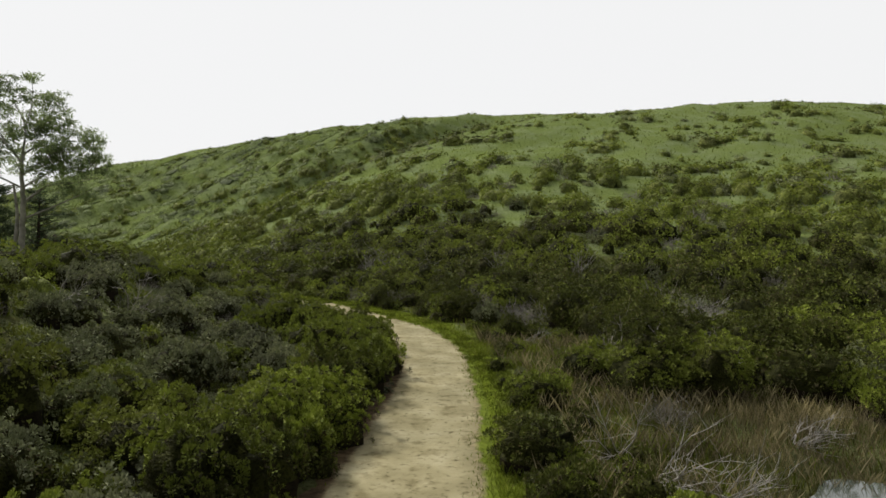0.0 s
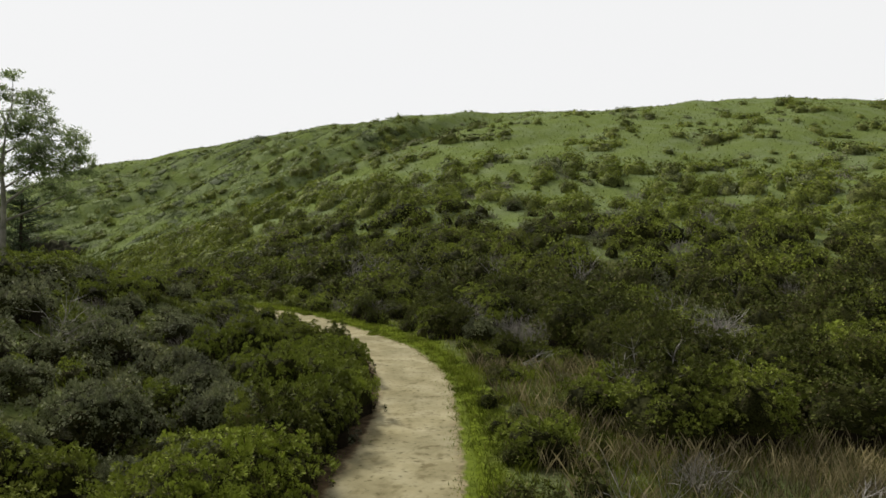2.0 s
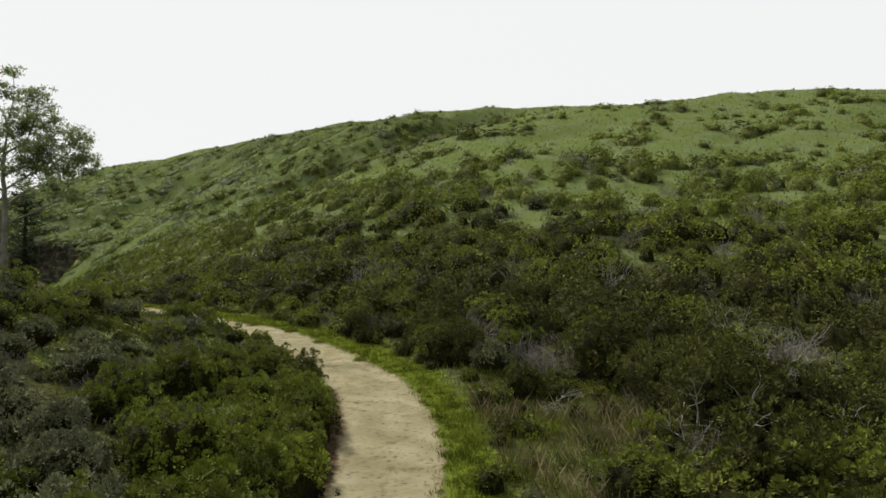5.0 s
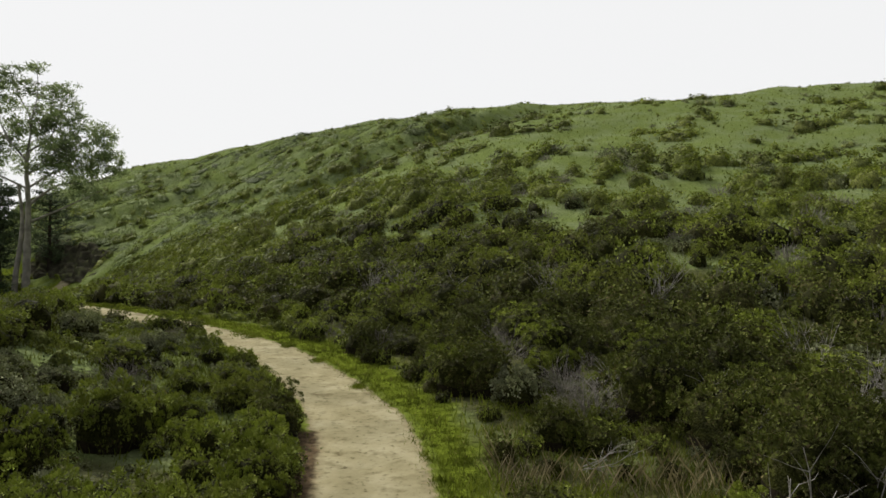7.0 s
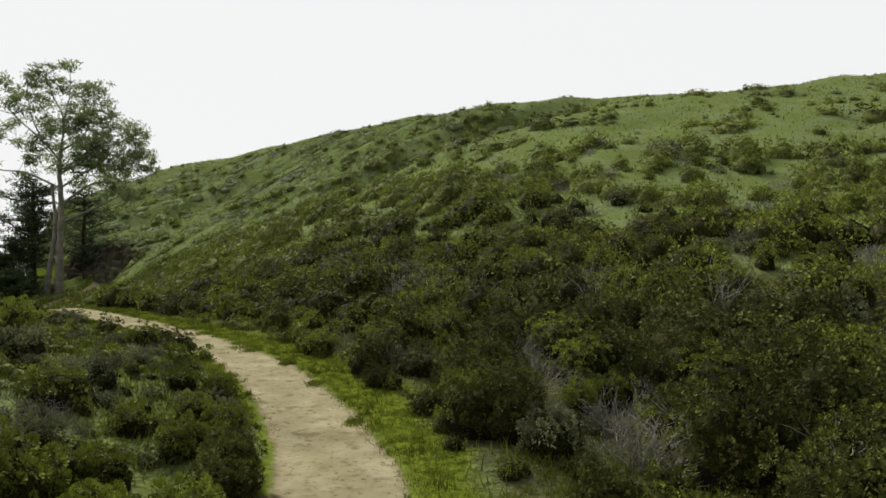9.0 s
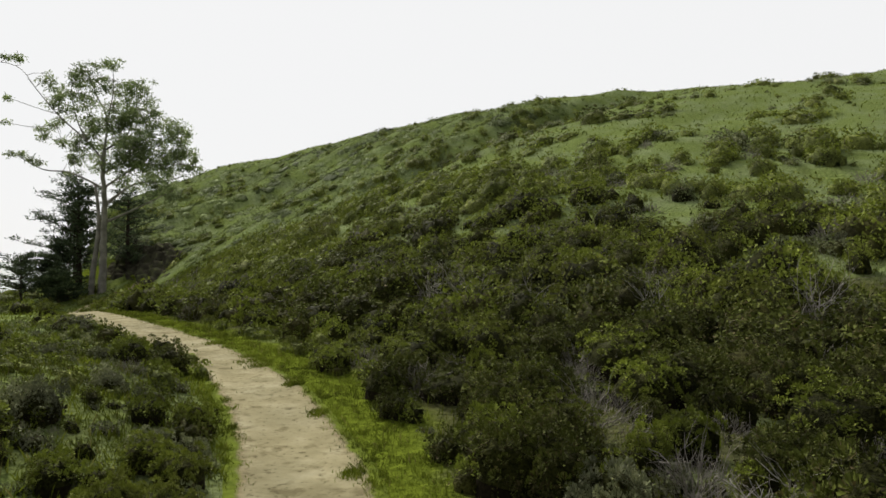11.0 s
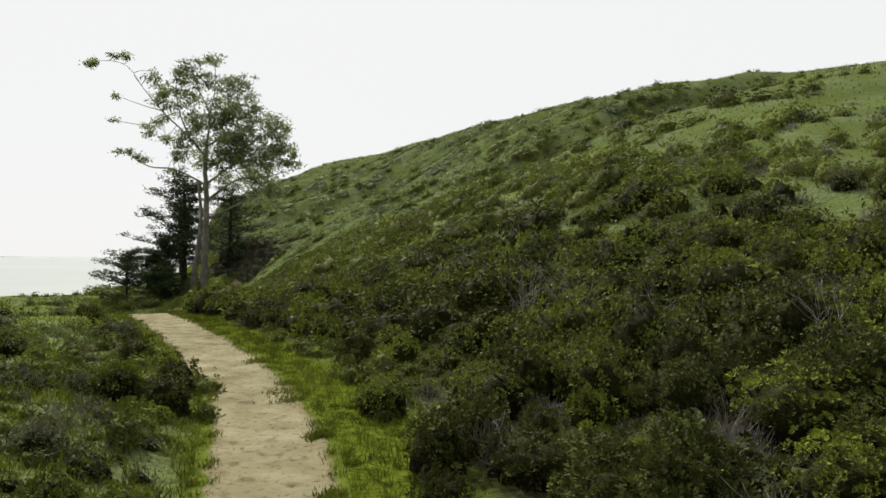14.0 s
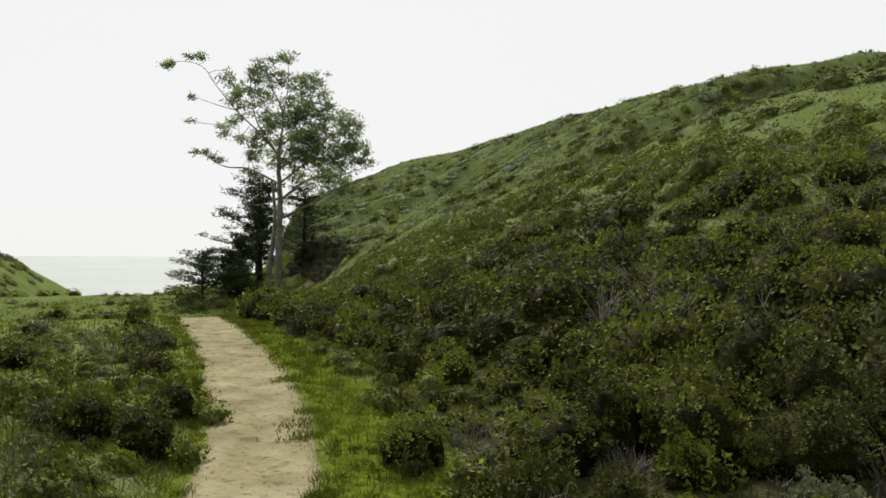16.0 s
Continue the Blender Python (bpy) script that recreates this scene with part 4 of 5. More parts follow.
tagged(new("scrub_canopy", shade_smooth(mesh_of("scrub_canopy", *join(canopy), DISTANT_LIT))), "matted scrub canopy on the hillside, lightened for sun and haze", "scrub", kind="stuff")
tagged(new("bracken_mat", shade_smooth(mesh_of("bracken_mat", *join(bracken), FERN_MAT))), "matted green bracken on the seaward slope", "bracken", kind="stuff")
tagged(new("inner_scrub_shade", shade_smooth(mesh_of("inner_scrub_shade", *join(within), INNER_SHADE))), "dark inner domes painting the shade within the thick scrub", "scrub", kind="stuff")
# closed skirt surfaces in twig brown darkened for shade
tagged(new("scrub_shade_skirts", mesh_of("scrub_shade_skirts", *join(hearts), TWIG_SHADE)), "dark skirts of twig brown and painted shade under the scrub", "undergrowth", kind="stuff")
pieces = []
for lev in range(4):
    for v in range(3):
        idx = np.nonzero((sk == 3) & (level == lev) & (choice % 3 == v))[0]
        if len(idx):
            pieces.append(copies(BARE[lev, v], idx))
tagged(new("bare_scrub", mesh_of("bare_scrub", *join(pieces), GREYTWIG)), "leafless grey shrubs of tangled dead twigs", "scrub", kind="stuff")


# ---- grass ----
def blades(rng, x, y, tall, wide, lean=0.35):
    """Single bent blades of grass, a triangle on a quad each."""
    k = len(x)
    z = height(x, y)
    a, h = rng.uniform(0, 2 * math.pi, k), tall * rng.uniform(0.5, 1.4, k)
    la, ll = rng.uniform(0, 2 * math.pi, k), lean * h * rng.uniform(0.2, 1.6, k)
    dx, dy = np.cos(a) * wide / 2, np.sin(a) * wide / 2
    lx, ly = np.cos(la) * ll, np.sin(la) * ll
    v = np.stack([np.stack([x - dx, y - dy, z - 0.02], -1), np.stack([x + dx, y + dy, z - 0.02], -1),
                  np.stack([x + lx * 0.56 + dx * 0.7, y + ly * 0.56 + dy * 0.7, z + h * 0.6], -1), np.stack([x + lx, y + ly, z + h * 0.95], -1)], 1)
    return v.reshape(-1, 3), np.arange(k * 4).reshape(-1, 4)


g = np.random.default_rng(31)
pieces = []
k = g.integers(60, len(LINE) - 90, 80000)
off = np.where(g.uniform(0, 1, len(k)) < 0.72, half[k] - 0.1 + g.uniform(0, 1, len(k)) * np.interp(LINE[k, 1], [8, 24, 36, 44], [0.9, 1.1, 1.7, 1.5]), -half[k] + 0.08 - g.uniform(0, 0.9, len(k)))
x, y = LINE[k, 0] + side[k, 0] * off, LINE[k, 1] + side[k, 1] * off
x, y = x + g.normal(0, 0.12, len(x)), y + g.normal(0, 0.12, len(x))
keep = (y > 7) & (waves(x, y, 1.3, 2) + g.uniform(-0.3, 1.2, len(x)) > np.where(np.abs(off) < half[k] + 0.06, 0.45, 0.0)) & ((off > 0) | (y > 30) | (g.uniform(0, 1, len(x)) < 0.12))
far = nearness(x, y)
for lo, hi, tall, wide, share in ((0, 15, 0.055, 0.014, 1.0), (15, 30, 0.07, 0.026, 0.5), (30, 90, 0.10, 0.06, 0.25)):
    m = keep & (far >= lo) & (far < hi) & (g.uniform(0, 1, len(x)) < share)
    pieces.append(blades(g, x[m], y[m], tall, wide))
x, y = g.uniform(-70, -11, 42000), g.uniform(36, 92, 42000)
m = (g.uniform(0, 1, len(x)) < np.clip(meadow(x, y), 0, 1)) & (np.abs(from_trail(x, y)[0]) > 1.1) & in_view(x, y)
pieces.append(blades(g, x[m], y[m], 0.16, 0.06))
x, y = g.uniform(-16, 14, 32000), g.uniform(9, 58, 32000)
m = (np.abs(from_trail(x, y)[0]) > 1.5) & in_view(x, y) & (waves(x, y, 2.0, 4) > -0.35)
pieces.append(blades(g, x[m], y[m], 0.24, 0.03))
k = g.integers(100, len(LINE) - 90, 1700)
right = g.uniform(0, 1, len(k)) < 0.7
reach = np.interp(LINE[k, 1], [8, 24, 30, 36, 44], [0.6, 0.8, 1.1, 1.7, 1.4])
off = np.where(right, half[k] - 0.05 + reach * g.uniform(0, 1, len(k)), -half[k] + 0.05 - 0.8 * g.uniform(0, 1, len(k)))
m = (right | (LINE[k, 1] > 31)) & (LINE[k, 1] < 56)
tx, ty = (LINE[k, 0] + side[k, 0] * off)[m], (LINE[k, 1] + side[k, 1] * off)[m]
n_tuft = 26
x, y = np.repeat(tx, n_tuft) + g.normal(0, 0.07, len(tx) * n_tuft), np.repeat(ty, n_tuft) + g.normal(0, 0.07, len(tx) * n_tuft)
pieces.append(blades(g, x, y, np.repeat(g.uniform(0.04, 0.13, len(tx)), n_tuft), 0.017, 0.7))
tx, ty = scatter(g, 1.5, 6.6, 9, 32, 0.30)
m = (g.uniform(0, 1, len(tx)) < 0.75) & (from_trail(tx, ty)[0] > 1.5)
tx, ty = tx[m], ty[m]
x, y = np.repeat(tx, 20) + g.normal(0, 0.1, len(tx) * 20), np.repeat(ty, 20) + g.normal(0, 0.1, len(tx) * 20)
pieces.append(blades(g, x, y, np.repeat(g.uniform(0.07, 0.22, len(tx)), 20), 0.016, 0.6))
x, y = g.uniform(-15, -2.5, 26000), g.uniform(28, 44, 26000)
m = (from_trail(x, y)[0] < -1.2) & in_view(x, y) & (waves(x, y, 1.5, 6) > -0.5)
pieces.append(blades(g, x[m], y[m], 0.17, 0.024, 0.6))
# islands of turf on the trodden edge
for ix, iy, ir in ((-8.9, 40.1, 0.42), (-8.3, 39.4, 0.34), (-9.5, 40.9, 0.25), (-6.1, 37.0, 0.2), (-12.2, 43.2, 0.3), (-2.2, 31.3, 0.2), (-10.9, 39.6, 0.22), (-4.3, 34.6, 0.18)):
    x, y = ix + ir * g.normal(0, 0.55, 420), iy + ir * g.normal(0, 0.8, 420)
    pieces.append(blades(g, x, y, 0.07, 0.02, 0.7))
tagged(new("green_grass", mesh_of("green_grass", *join(pieces), GRASS)), "bright green short grass along the path and over the meadow", "grass", kind="stuff")

pieces = []
x, y = scatter(g, 3.2, 16, 9, 25, 0.075)
marsh = np.exp(-(((x - 9.0) / 4.6) ** 2 + ((y - 15) / 4.6) ** 2)) * (np.hypot(x - 9.5, y - 10.7) > 3.3)
dry = waves(x, y, 2.6, 5)
u = g.uniform(0, 1, len(x))
m = (u < marsh * 0.9) & (dry < 0.1)
pieces.append(blades(g, x[m], y[m], 0.26, 0.012, 0.35))
x2, y2 = scatter(g, 1.9, 7, 9, 30, 0.12)
m2 = (g.uniform(0, 1, len(x2)) < 0.65) & (from_trail(x2, y2)[0] > 2.0) & (waves(x2, y2, 1.7, 3) > -0.5)
pieces.append(blades(g, x2[m2], y2[m2], 0.22, 0.012, 0.45))
tagged(new("rushes", mesh_of("rushes", *join(pieces), RUSH)), "green and brown rushes in the marshy hollow", "rushes", kind="stuff")
m = (u < marsh * 0.8) & (dry >= 0.1)
pieces = [blades(g, x[m], y[m], 0.30, 0.010, 0.5)]
x3, y3 = scatter(g, 4, 15, 13, 21, 0.07)
m3 = (g.uniform(0, 1, len(x3)) < 0.8 * np.exp(-(((x3 - 8.9) / 2.6) ** 2 + ((y3 - 17.1 - 0.1 * (x3 - 9)) / 1.3) ** 2)))
pieces.append(blades(g, x3[m3], y3[m3], 0.42, 0.011, 0.35))
x4, y4 = scatter(g, 1.6, 9, 11, 26.5, 0.12)
m4 = (waves(x4, y4, 2.2, 1) > 0.05) & (from_trail(x4, y4)[0] > 2.1)
pieces.append(blades(g, x4[m4], y4[m4], 0.46, 0.011, 0.55))
tagged(new("dry_grass", mesh_of("dry_grass", *join(pieces), STRAW)), "pale straw-coloured dry grass in drifts", "grass", kind="stuff")
# tussocks up the hillside
x, y = scatter(g, -105, 95, 60, 158, 0.85)
s = hill_share(x, y)
m = (s > 0.15) & (s < 1.0) & in_view(x, y) & (g.uniform(0, 1, len(x)) < 0.6)
tagged(new("hill_grass", mesh_of("hill_grass", *blades(g, x[m], y[m], 0.22, 0.15, 0.8), GRASS)), "green grass tussocks on the open hillside", "grass", kind="stuff")


# ---- trees ----
def sideways(base):
    """Maps across, away and up at a tree to the world, as seen from the trail."""
    d = np.array([base[0] - 1.0, base[1] - 25.0])
    d /= np.linalg.norm(d)
    def put(p):
        p = np.atleast_2d(np.asarray(p, float))
        return np.stack([p[:, 0] * d[1] + p[:, 1] * d[0], -p[:, 0] * d[0] + p[:, 1] * d[1], p[:, 2]], 1)
    return put


def bough(points, r0, r1, sides=6, step=0.6):
    """A rounded limb through points."""
    p = np.array([points[0]] + list(points) + [points[-1]], float)
    out = []
    for i in range(1, len(p) - 2):
        n = max(2, int(np.linalg.norm(p[i + 1] - p[i]) / step))
        t = np.arange(n)[:, None] / n
        a, b, c, d = p[i - 1], p[i], p[i + 1], p[i + 2]
        out.append(0.5 * (2 * b + (c - a) * t + (2 * a - 5 * b + 4 * c - d) * t ** 2 + (3 * b - a - 3 * c + d) * t ** 3))
    q = np.vstack(out + [p[-1:]])
    return q, tube(q, np.linspace(r0, r1, len(q)) ** 1.0, sides)


g = np.random.default_rng(41)
EB = (-56.6, 90.8)
put = sideways(EB)
eucalyptus = tagged(new("eucalyptus_tree"), "tall pale-barked eucalyptus with a broad airy crown beside the path", "tree")
eucalyptus.location = (*EB, float(height(*[np.array([q]) for q in EB])[0]) - 0.1)
q, (tv, tf) = bough([(-0.15, 0, -0.3), (-0.02, 0, 2.5), (0.0, 0, 5.3), (0.1, 0, 10.6), (-0.1, 0, 14.2), (0, 0, 17)], 0.50, 0.20, 10)
tv = tv + 0.05 * np.sin(tv[:, [2, 0, 1]] * 3.1)
part("trunk", shade_smooth(mesh_of("trunk", put(tv), tf, BARK)), eucalyptus, "pale peeling trunk")
q, (tv, tf) = bough([(-1.25, 0.3, -0.3), (-1.1, 0.3, 2.2), (-0.7, 0.3, 5.5), (-0.5, 0.4, 9), (-0.9, 1.0, 13)], 0.36, 0.13, 8)
part("trunk", shade_smooth(mesh_of("trunk", put(tv), tf, BARK)), eucalyptus, "slimmer second trunk")
# limbs: across, away, up, and the thickness at the fork
BOUGHS = [([(0, 0, 15.5), (-1.8, -0.6, 17.7), (-4.8, -1.4, 20.4), (-7.7, -2, 24.0)], 0.13), ([(-7.0, -1.8, 23.1), (-8.3, -2, 24.9), (-10.2, -2.2, 25.4), (-12.6, -2.5, 24.8)], 0.035), ([(-4.8, -1.4, 20.4), (-6.9, -1, 21.0), (-9.6, -0.6, 21.9)], 0.045),
          ([(-4.0, -1.2, 19.6), (-7.0, -0.4, 18.9), (-10.2, 0, 19.3)], 0.045), ([(-0.1, 0, 12.4), (-3.5, 1, 14.1), (-6.4, 1.5, 14.4), (-9.5, 1.5, 16.3)], 0.15), ([(0.3, 0, 10.6), (3.4, 1, 13.1), (6.5, 1.6, 13.6), (10.3, 2, 14.9)], 0.20),
          ([(0.3, 0, 8.4), (3.4, -1, 10.0), (7.8, -2, 12.5)], 0.18), ([(0, 0, 16.8), (0.3, 0.4, 20.6), (-0.9, 0.5, 23.5), (-1.9, 0.5, 26.6)], 0.15), ([(0.2, 0.3, 20), (0.9, -0.6, 23.6), (0.8, -1, 26.9)], 0.10), ([(0, 0, 16.8), (2.5, 0.6, 19), (3.4, 1, 22.3), (4.4, 1.2, 25.2)], 0.15),
          ([(0, 0, 14.2), (3.5, -1.5, 16.2), (6, -2, 18), (8.4, -2.2, 19.4)], 0.15), ([(-1.8, -0.6, 17.7), (-3.1, 0.6, 21.1), (-3.6, 1, 26.3)], 0.10), ([(0.1, 0, 12.5), (4, -2.4, 15), (9.6, -3, 15.4)], 0.13), ([(0, 0, 14), (-0.8, 2.4, 16.6), (-2.6, 3.8, 18.5)], 0.11), ([(0, 0, 14), (1.6, -2.8, 15.8), (3.4, -4.4, 17)], 0.11)]
lines = []
for pts, thick in BOUGHS:
    q, (lv, lf) = bough(pts, thick, 0.025)
    lines.append(q)
    part("limb", shade_smooth(mesh_of("limb", put(lv), lf, BARK)), eucalyptus)
lines = np.vstack(lines)
# masses of the crown: across, up, half width
clumps, sizes, twig_lines = [], [], []
for lat, up, rad in ((3.4, 22.3, 2.6), (2.5, 18.9, 3.2), (5.2, 17.0, 3.2), (7.8, 15.5, 2.1), (8.3, 19.0, 1.4), (-1.8, 17.8, 1.9), (-3.5, 23.8, 1.6), (-5.2, 22.6, 1.3), (-6.4, 18.5, 1.2), (-8.9, 16.1, 0.8), (-7.2, 15.5, 0.9), (0.3, 20.6, 2.2), (1.6, 15.4, 1.9), (4.3, 14.6, 2.0), (7.4, 12.0, 1.3), (5.5, 12.7, 1.5), (-3.4, 14.9, 1.2),
                     (-3.1, 21.1, 1.5), (-1.4, 23.0, 1.6), (9.5, 15.2, 1.1), (-5.9, 24.3, 0.9), (0.9, 24.2, 1.3), (-1.8, 26.3, 1.2), (0.8, 26.7, 1.2), (4.3, 25.2, 1.3), (-3.5, 26.1, 0.9), (-12.2, 24.8, 0.7), (-11.6, 25.1, 0.5), (-9.4, 26.0, 0.7), (-8.8, 26.3, 0.5), (-10.1, 19.3, 0.4), (-9.6, 21.9, 0.4), (-3.8, 17.2, 1.2), (6.6, 19.9, 1.5), (1.8, 21.8, 1.7), (-0.4, 15.4, 1.4),
                     (6.5, 14.0, 2.0), (3.0, 16.5, 2.2), (8.8, 17.0, 1.4), (2.4, 13.2, 1.3), (-1.0, 19.4, 1.8), (-2.6, 16.0, 1.3), (-4.7, 21.5, 1.1), (-5.0, 19.6, 1.0), (-2.4, 24.6, 1.2), (-0.4, 25.0, 1.0), (2.4, 24.2, 1.2), (5.3, 21.3, 1.5)):
    away = lines[np.argmin(np.hypot(lines[:, 0] - lat, lines[:, 2] - up)), 1] + g.normal(0, 0.3 * rad)
    for _ in range(int((6.5 if lat > 1 and up < 21 else 4.8 if lat > -2.5 else 3.4) * rad ** 2) + (2 if rad < 0.6 else 4)):
        e = unit(g.normal(0, 1, 3)) * rad * g.uniform(0.1, 1.0) ** 0.45 * (np.array([1.05, 0.95, 0.85]) if lat > -8 else np.array([1.7, 0.9, 0.4]))
        c = np.array([lat, away, up]) + e
        clumps.append(c)
        sizes.append(g.uniform(0.32, 0.62) * min(1.0, 0.6 + 0.25 * rad))
        if g.uniform() < 0.4:
            near_by = lines[np.argmin(((lines - c) ** 2).sum(1) + g.uniform(0, 2, len(lines)))]
            bow = (near_by + c) / 2 + g.normal(0, 0.2, 3)
            twig_lines.append(tube(np.array([near_by, bow, c + (0, 0, 0.1)]), np.array([0.045, 0.03, 0.012]), 3))
twig_ob = part("twig_spray", mesh_of("twig_spray", put(join(twig_lines)[0]), join(twig_lines)[1], BARK), eucalyptus)
tagged(twig_ob, "fine grey sprays of twig in the crown", kind="stuff")
cv, cs = np.array(clumps), np.array(sizes)
k = np.repeat(np.arange(len(cv)), 38)
d = g.normal(0, 1, (len(k), 3))
at = cv[k] + d * cs[k, None] * 0.60 * np.array([1.15, 1.15, 0.62])
v, f = leaves_at(g, at, d * 0.3, 0.33, 0.15, 0.7, -0.3)
part("crown", mesh_of("crown", put(v), f, EUCALYPT), eucalyptus, "airy grey-green leaf clusters")


def cypress(base, tall, wide, seed, tiers, first, label, lop=0.0, taper=0.7):
    """A dark, flat-tiered cypress, lopsided away from the hill by lop."""
    g = np.random.default_rng(seed)
    tree = tagged(new("cypress_tree"), label, "tree", "cypresses by the cliff")
    tree.location = (*base, float(height(*[np.array([q]) for q in base])[0]) - 0.1)
    q, (tv, tf) = bough([(0, 0, -0.2), (g.normal(0, 0.15), 0, tall * 0.4), (g.normal(0, 0.3), 0, tall * 0.93)], tall * 0.032, tall * 0.008, 8)
    part("trunk", shade_smooth(mesh_of("trunk", tv, tf, DARKBARK)), tree)
    leafy = []
    size = max(tall / 14, 0.72)
    for i in range(tiers):
        f = i / (tiers - 1)
        h = tall * (first + (0.97 - first) * f)
        a = i * 2.4 + g.uniform(-0.5, 0.5)
        ln = wide * (1 - taper * f ** 1.3) * g.uniform(0.45, 1.1) * (1 + lop * math.cos(a - radians(228)))
        p = wander(g, (0, 0, h), (math.cos(a), math.sin(a), 0.22), ln, 0.12, 5, 0.02)
        part("limb", mesh_of("limb", *tube(p, np.linspace(0.09, 0.02, len(p)) * size, 4), DARKBARK), tree)
        for c in p[1:]:
            for _ in range(2):
                n_leaf = 24
                e = g.normal(0, 1, (n_leaf, 3)) * np.array([0.40, 0.40, 0.16]) * size
                pad = c + np.array([g.normal(0, 0.35), g.normal(0, 0.35), g.normal(0.15, 0.10)]) * size
                leafy.append(leaves_at(g, pad + e, unit(e + np.array([math.cos(a), math.sin(a), 0]) * 0.5), 0.36 * size, 0.16 * size, 0.5, 0.3))
    part("crown", mesh_of("crown", *join(leafy), CYPRESS), tree, "dark flat tiers of foliage")


cypress((-63.8, 95.2), 13.4, 5.2, 51, 40, 0.24, "dark tiered cypress behind the eucalyptus", 0.4, 0.45)
cypress((-61.4, 84.0), 5.2, 3.1, 52, 20, 0.24, "small wind-shaped cypress on the bluff edge", 0.2, 0.4)
cypress((-61.5, 88.0), 5.0, 3.4, 53, 24, 0.12, "low spreading cypress under the larger trees")
cypress((-58.6, 86.2), 3.6, 3.2, 56, 24, 0.08, "low dark cypress thicket beside the trunk")
cypress((-63.5, 91.5), 6.6, 3.8, 57, 30, 0.10, "low dark cypress thicket beside the trunk")
cypress((-66, 97), 8.5, 4.0, 54, 30, 0.12, "dark cypress against the sea cliff")

cypress((-58.3, 97.3), 10.5, 4.8, 58, 34, 0.14, "dark cypress against the foot of the green slope", 0.0, 0.4)

# dark rock face where the trail rounds the hill
g = np.random.default_rng(61)
cu, cw = np.meshgrid(np.linspace(0, 1, 70), np.linspace(0, 1, 40), indexing="ij")
rx = -64 + 16.5 * cu + 2.5 * cw * (1 - cu)
ry = foot_y(rx) - 1.2 + 6.4 * cw
ridge = np.abs(((rx * 0.9 + ry * 0.55 + 0.35 * waves(rx, ry, 3, 2)) % 1.7) / 1.7 - 0.5) * 2
rim_w = np.clip(np.minimum(np.minimum(cu, 1 - cu) * 6, np.minimum(cw + 0.1, 1 - cw) * 5) + 0.25 * waves(rx, ry, 4, 5), 0, 1)
rz = land(rx, ry) + (0.55 * ridge + 0.25 * waves(rx, ry, 1.6, 7) + g.normal(0, 0.06, rx.shape)) * rim_w - 0.5 * (1 - rim_w) + 0.1
i, j = np.meshgrid(np.arange(69), np.arange(39), indexing="ij")
quads = np.stack([i * 40 + j, (i + 1) * 40 + j, (i + 1) * 40 + j + 1, i * 40 + j + 1], -1).reshape(-1, 4)
tagged(new("rock_face", mesh_of("rock_face", np.stack([rx, ry - 0.8 * ridge * rim_w, rz], -1).reshape(-1, 3), quads, ROCK)), "dark slanting rock face below the green slope", "rock")


# ---- dead wood ----
def dead_branch(x, y, turn_z, size, seed, label, lying=True, count=7, material=BLEACHED):
    g = np.random.default_rng(seed)
    ob = tagged(new("dead_branch"), label, "branch", "bleached dead branches")
    z = float(height(np.array([x]), np.array([y]))[0])
    tilt = radians(68) if lying else 0.0
    ob.matrix_world = Matrix.LocRotScale((x, y, z + (0.12 if lying else -0.05)), Euler((tilt, 0, turn_z)), None)
    for stem in stems_of(g, count, 0.75, size, 0.013 if lying else 0.016, 6, 5):
        limb = part("branch", mesh_of("branch", *stem[0], material), ob)
        for twig in stem[1:]:
            part("twig", mesh_of("twig", *twig, material), limb)


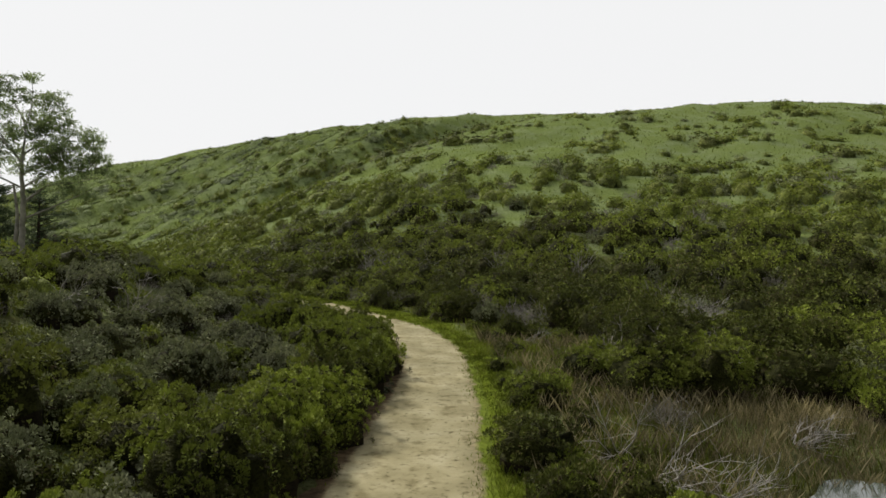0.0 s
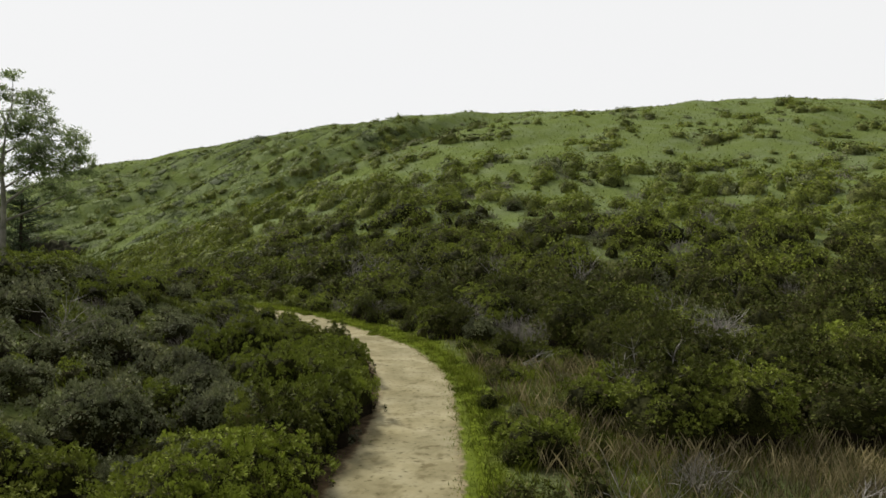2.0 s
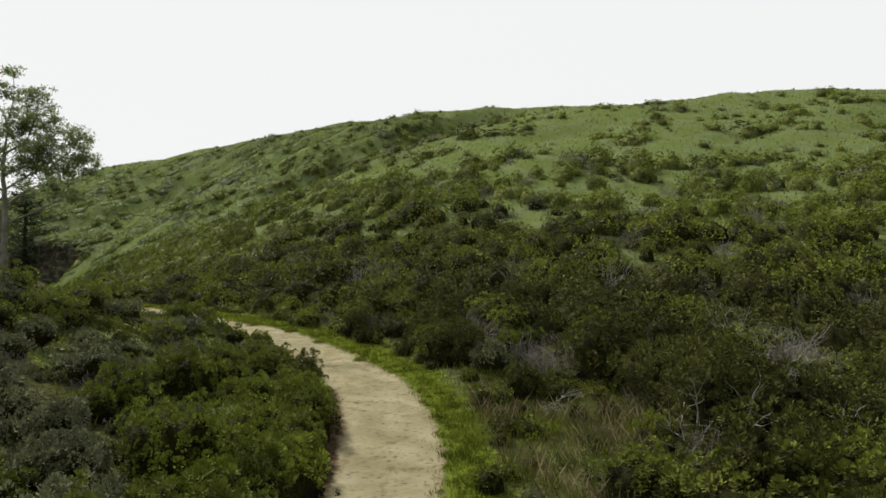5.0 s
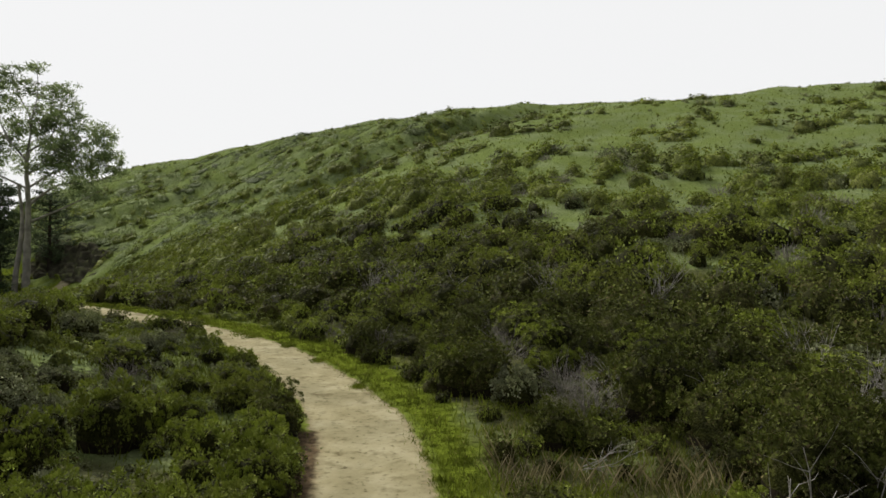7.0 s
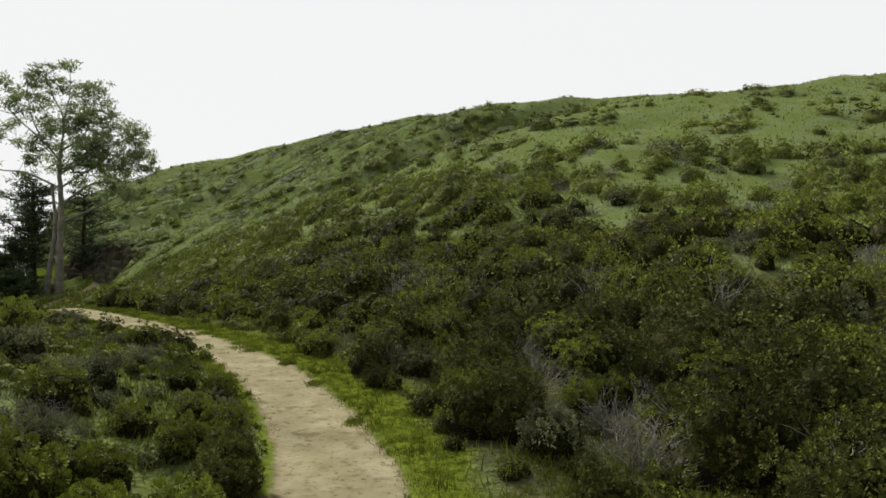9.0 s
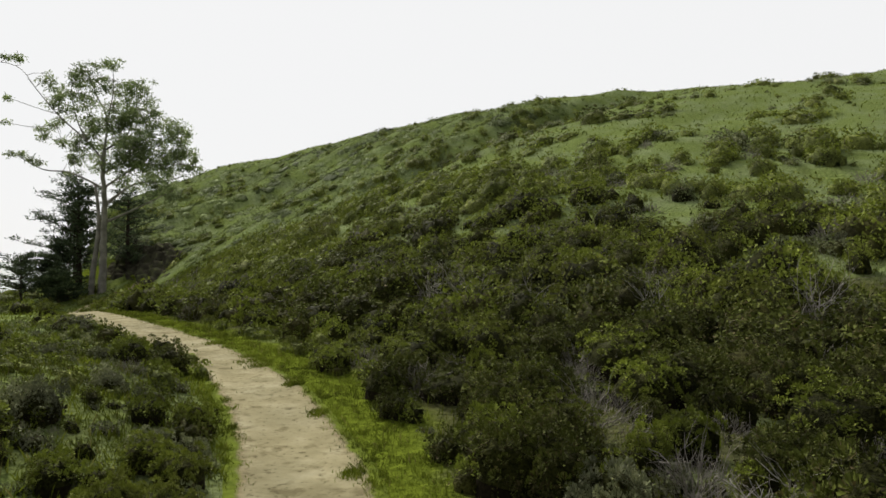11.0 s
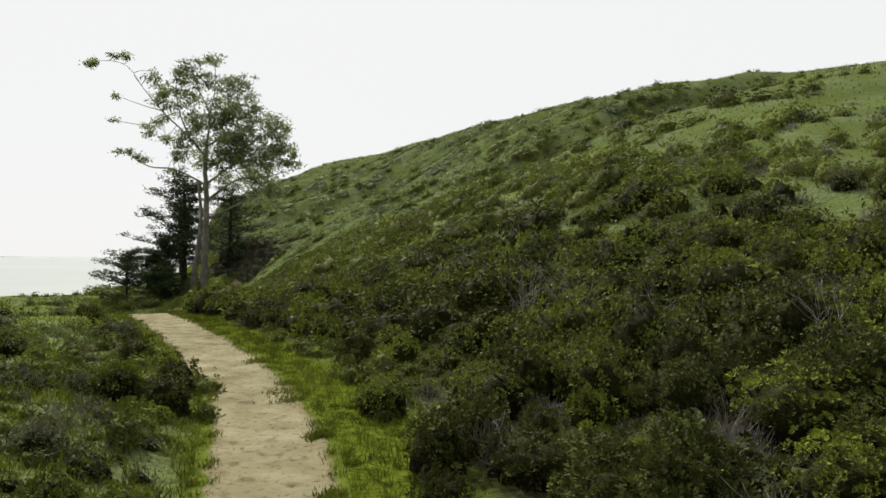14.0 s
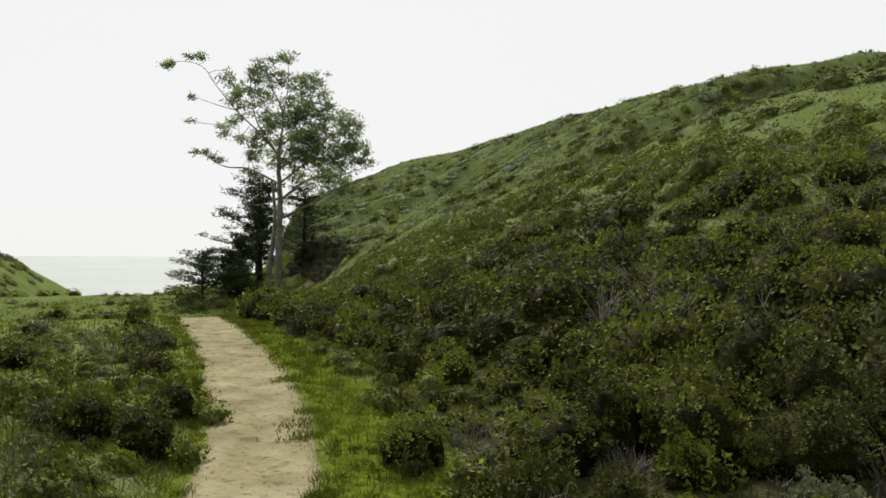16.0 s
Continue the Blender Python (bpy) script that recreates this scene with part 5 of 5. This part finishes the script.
for row in ((4.3, 12.6, 0.4, 1.7, 71, "bleached fallen branches in the marsh grass", True, 9), (3.9, 13.7, -0.5, 1.5, 72, "bleached bare branch leaning out of a shrub", True, 6), (5.0, 12.0, 0.9, 1.3, 73, "pale broken twigs beside the pond", True, 8),
            (8.0, 15.6, 1.6, 0.9, 74, "heap of grey dead twigs in the rushes", True, 12), (10.8, 28.6, 0.2, 1.5, 75, "grey dead shrub limbs standing in green scrub", False, 9), (4.0, 30.0, 0.0, 1.0, 76, "upright bleached stems under the shrubs", False, 7),
            (-8.6, 20.4, 1.2, 1.15, 77, "grey fallen branches across the sage bank", True, 11), (-9.6, 18.4, 1.9, 1.0, 78, "grey fallen branches across the sage bank", True, 10), (-4.4, 38.9, 0.5, 0.7, 79, "pale twigs lying at the grass edge", True, 7),
            (-1.2, 47.5, 0.1, 1.5, 80, "bleached dead bush among green shrubs", False, 10), (11.5, 31.9, 0.0, 1.6, 81, "grey dead shrub limbs standing in green scrub", False, 10), (6.2, 27.2, 0.8, 1.2, 82, "bleached fallen branch among low shrubs", True, 5), (3.2, 25.5, 2.0, 0.9, 83, "bleached fallen branch among low shrubs", True, 4),
            (10.5, 29.8, 0.7, 1.9, 84, "pale forked dead limbs above green scrub", False, 10), (7.2, 23.8, 0.3, 1.6, 85, "pale forked dead limbs above dark shrubs", False, 4), (8.3, 22.2, 1.1, 1.5, 86, "pale forked dead limbs above dark shrubs", False, 3), (8.1, 20.2, 2.0, 1.4, 87, "grey dead limbs in front of dark shrubs", False, 4),
            (5.9, 22.6, 0.4, 1.3, 88, "thin bleached stems among tangled grass", False, 4), (4.9, 20.5, 1.7, 1.0, 89, "thin bleached stems among tangled grass", False, 4), (5.9, 19.0, 2.4, 1.4, 90, "bleached fallen branch among low shrubs", True, 7), (10.8, 34.6, 0.9, 1.9, 91, "grey dead shrub limbs standing in green scrub", False, 11),
            (9.9, 30.1, 0.2, 1.7, 92, "grey dead shrub limbs standing in green scrub", False, 8), (6.5, 28.2, 1.4, 1.4, 93, "upright bleached stems under the shrubs", False, 6), (4.7, 30.7, 2.2, 1.3, 94, "upright bleached stems under the shrubs", False, 7), (-5.5, 48.8, 0.5, 2.0, 95, "bleached dead bush among green shrubs", False, 12),
            (-4.2, 49.2, 1.5, 1.9, 96, "bleached dead bush among green shrubs", False, 10), (-0.8, 39.4, 1.2, 0.9, 97, "bare grey branches lying in a gap", True, 4), (3.2, 46.8, 0.6, 1.8, 98, "grey dead shrub limbs standing in green scrub", False, 9), (8.6, 46.8, 0.1, 2.0, 99, "grey dead shrub limbs standing in green scrub", False, 10)):
    dead_branch(*row)

# ---- loose stones on the trail ----
g = np.random.default_rng(91)
v0 = np.array([(0.5, 0.1, 0.0), (0.1, 0.5, 0.02), (-0.5, 0.15, 0.0), (-0.3, -0.45, 0.0), (0.35, -0.4, 0.0), (0.05, 0.02, 0.5), (0, 0, -0.2)])
f0 = np.array([(i, (i + 1) % 5, 5) for i in range(5)] + [((i + 1) % 5, i, 6) for i in range(5)])
pieces = []
for _ in range(420):
    i = g.integers(55, 330)
    o = g.choice([-1, 1]) * (1.0 - abs(g.normal(0, 0.22))) * 1.12
    x, y = LINE[i] + side[i] * o
    r = g.uniform(0.012, 0.04)
    a = g.uniform(0, 6.28)
    z = float(height(np.array([x]), np.array([y]))[0]) - 0.01
    pieces.append((np.stack([(v0[:, 0] * math.cos(a) - v0[:, 1] * math.sin(a)) * r + x, (v0[:, 0] * math.sin(a) + v0[:, 1] * math.cos(a)) * r * 0.8 + y, v0[:, 2] * r * 0.8 + z], 1), f0))
tagged(new("gravel", mesh_of("gravel", *join(pieces), STONE)), "small pale stones strewn along the path edges", "gravel", kind="stuff")
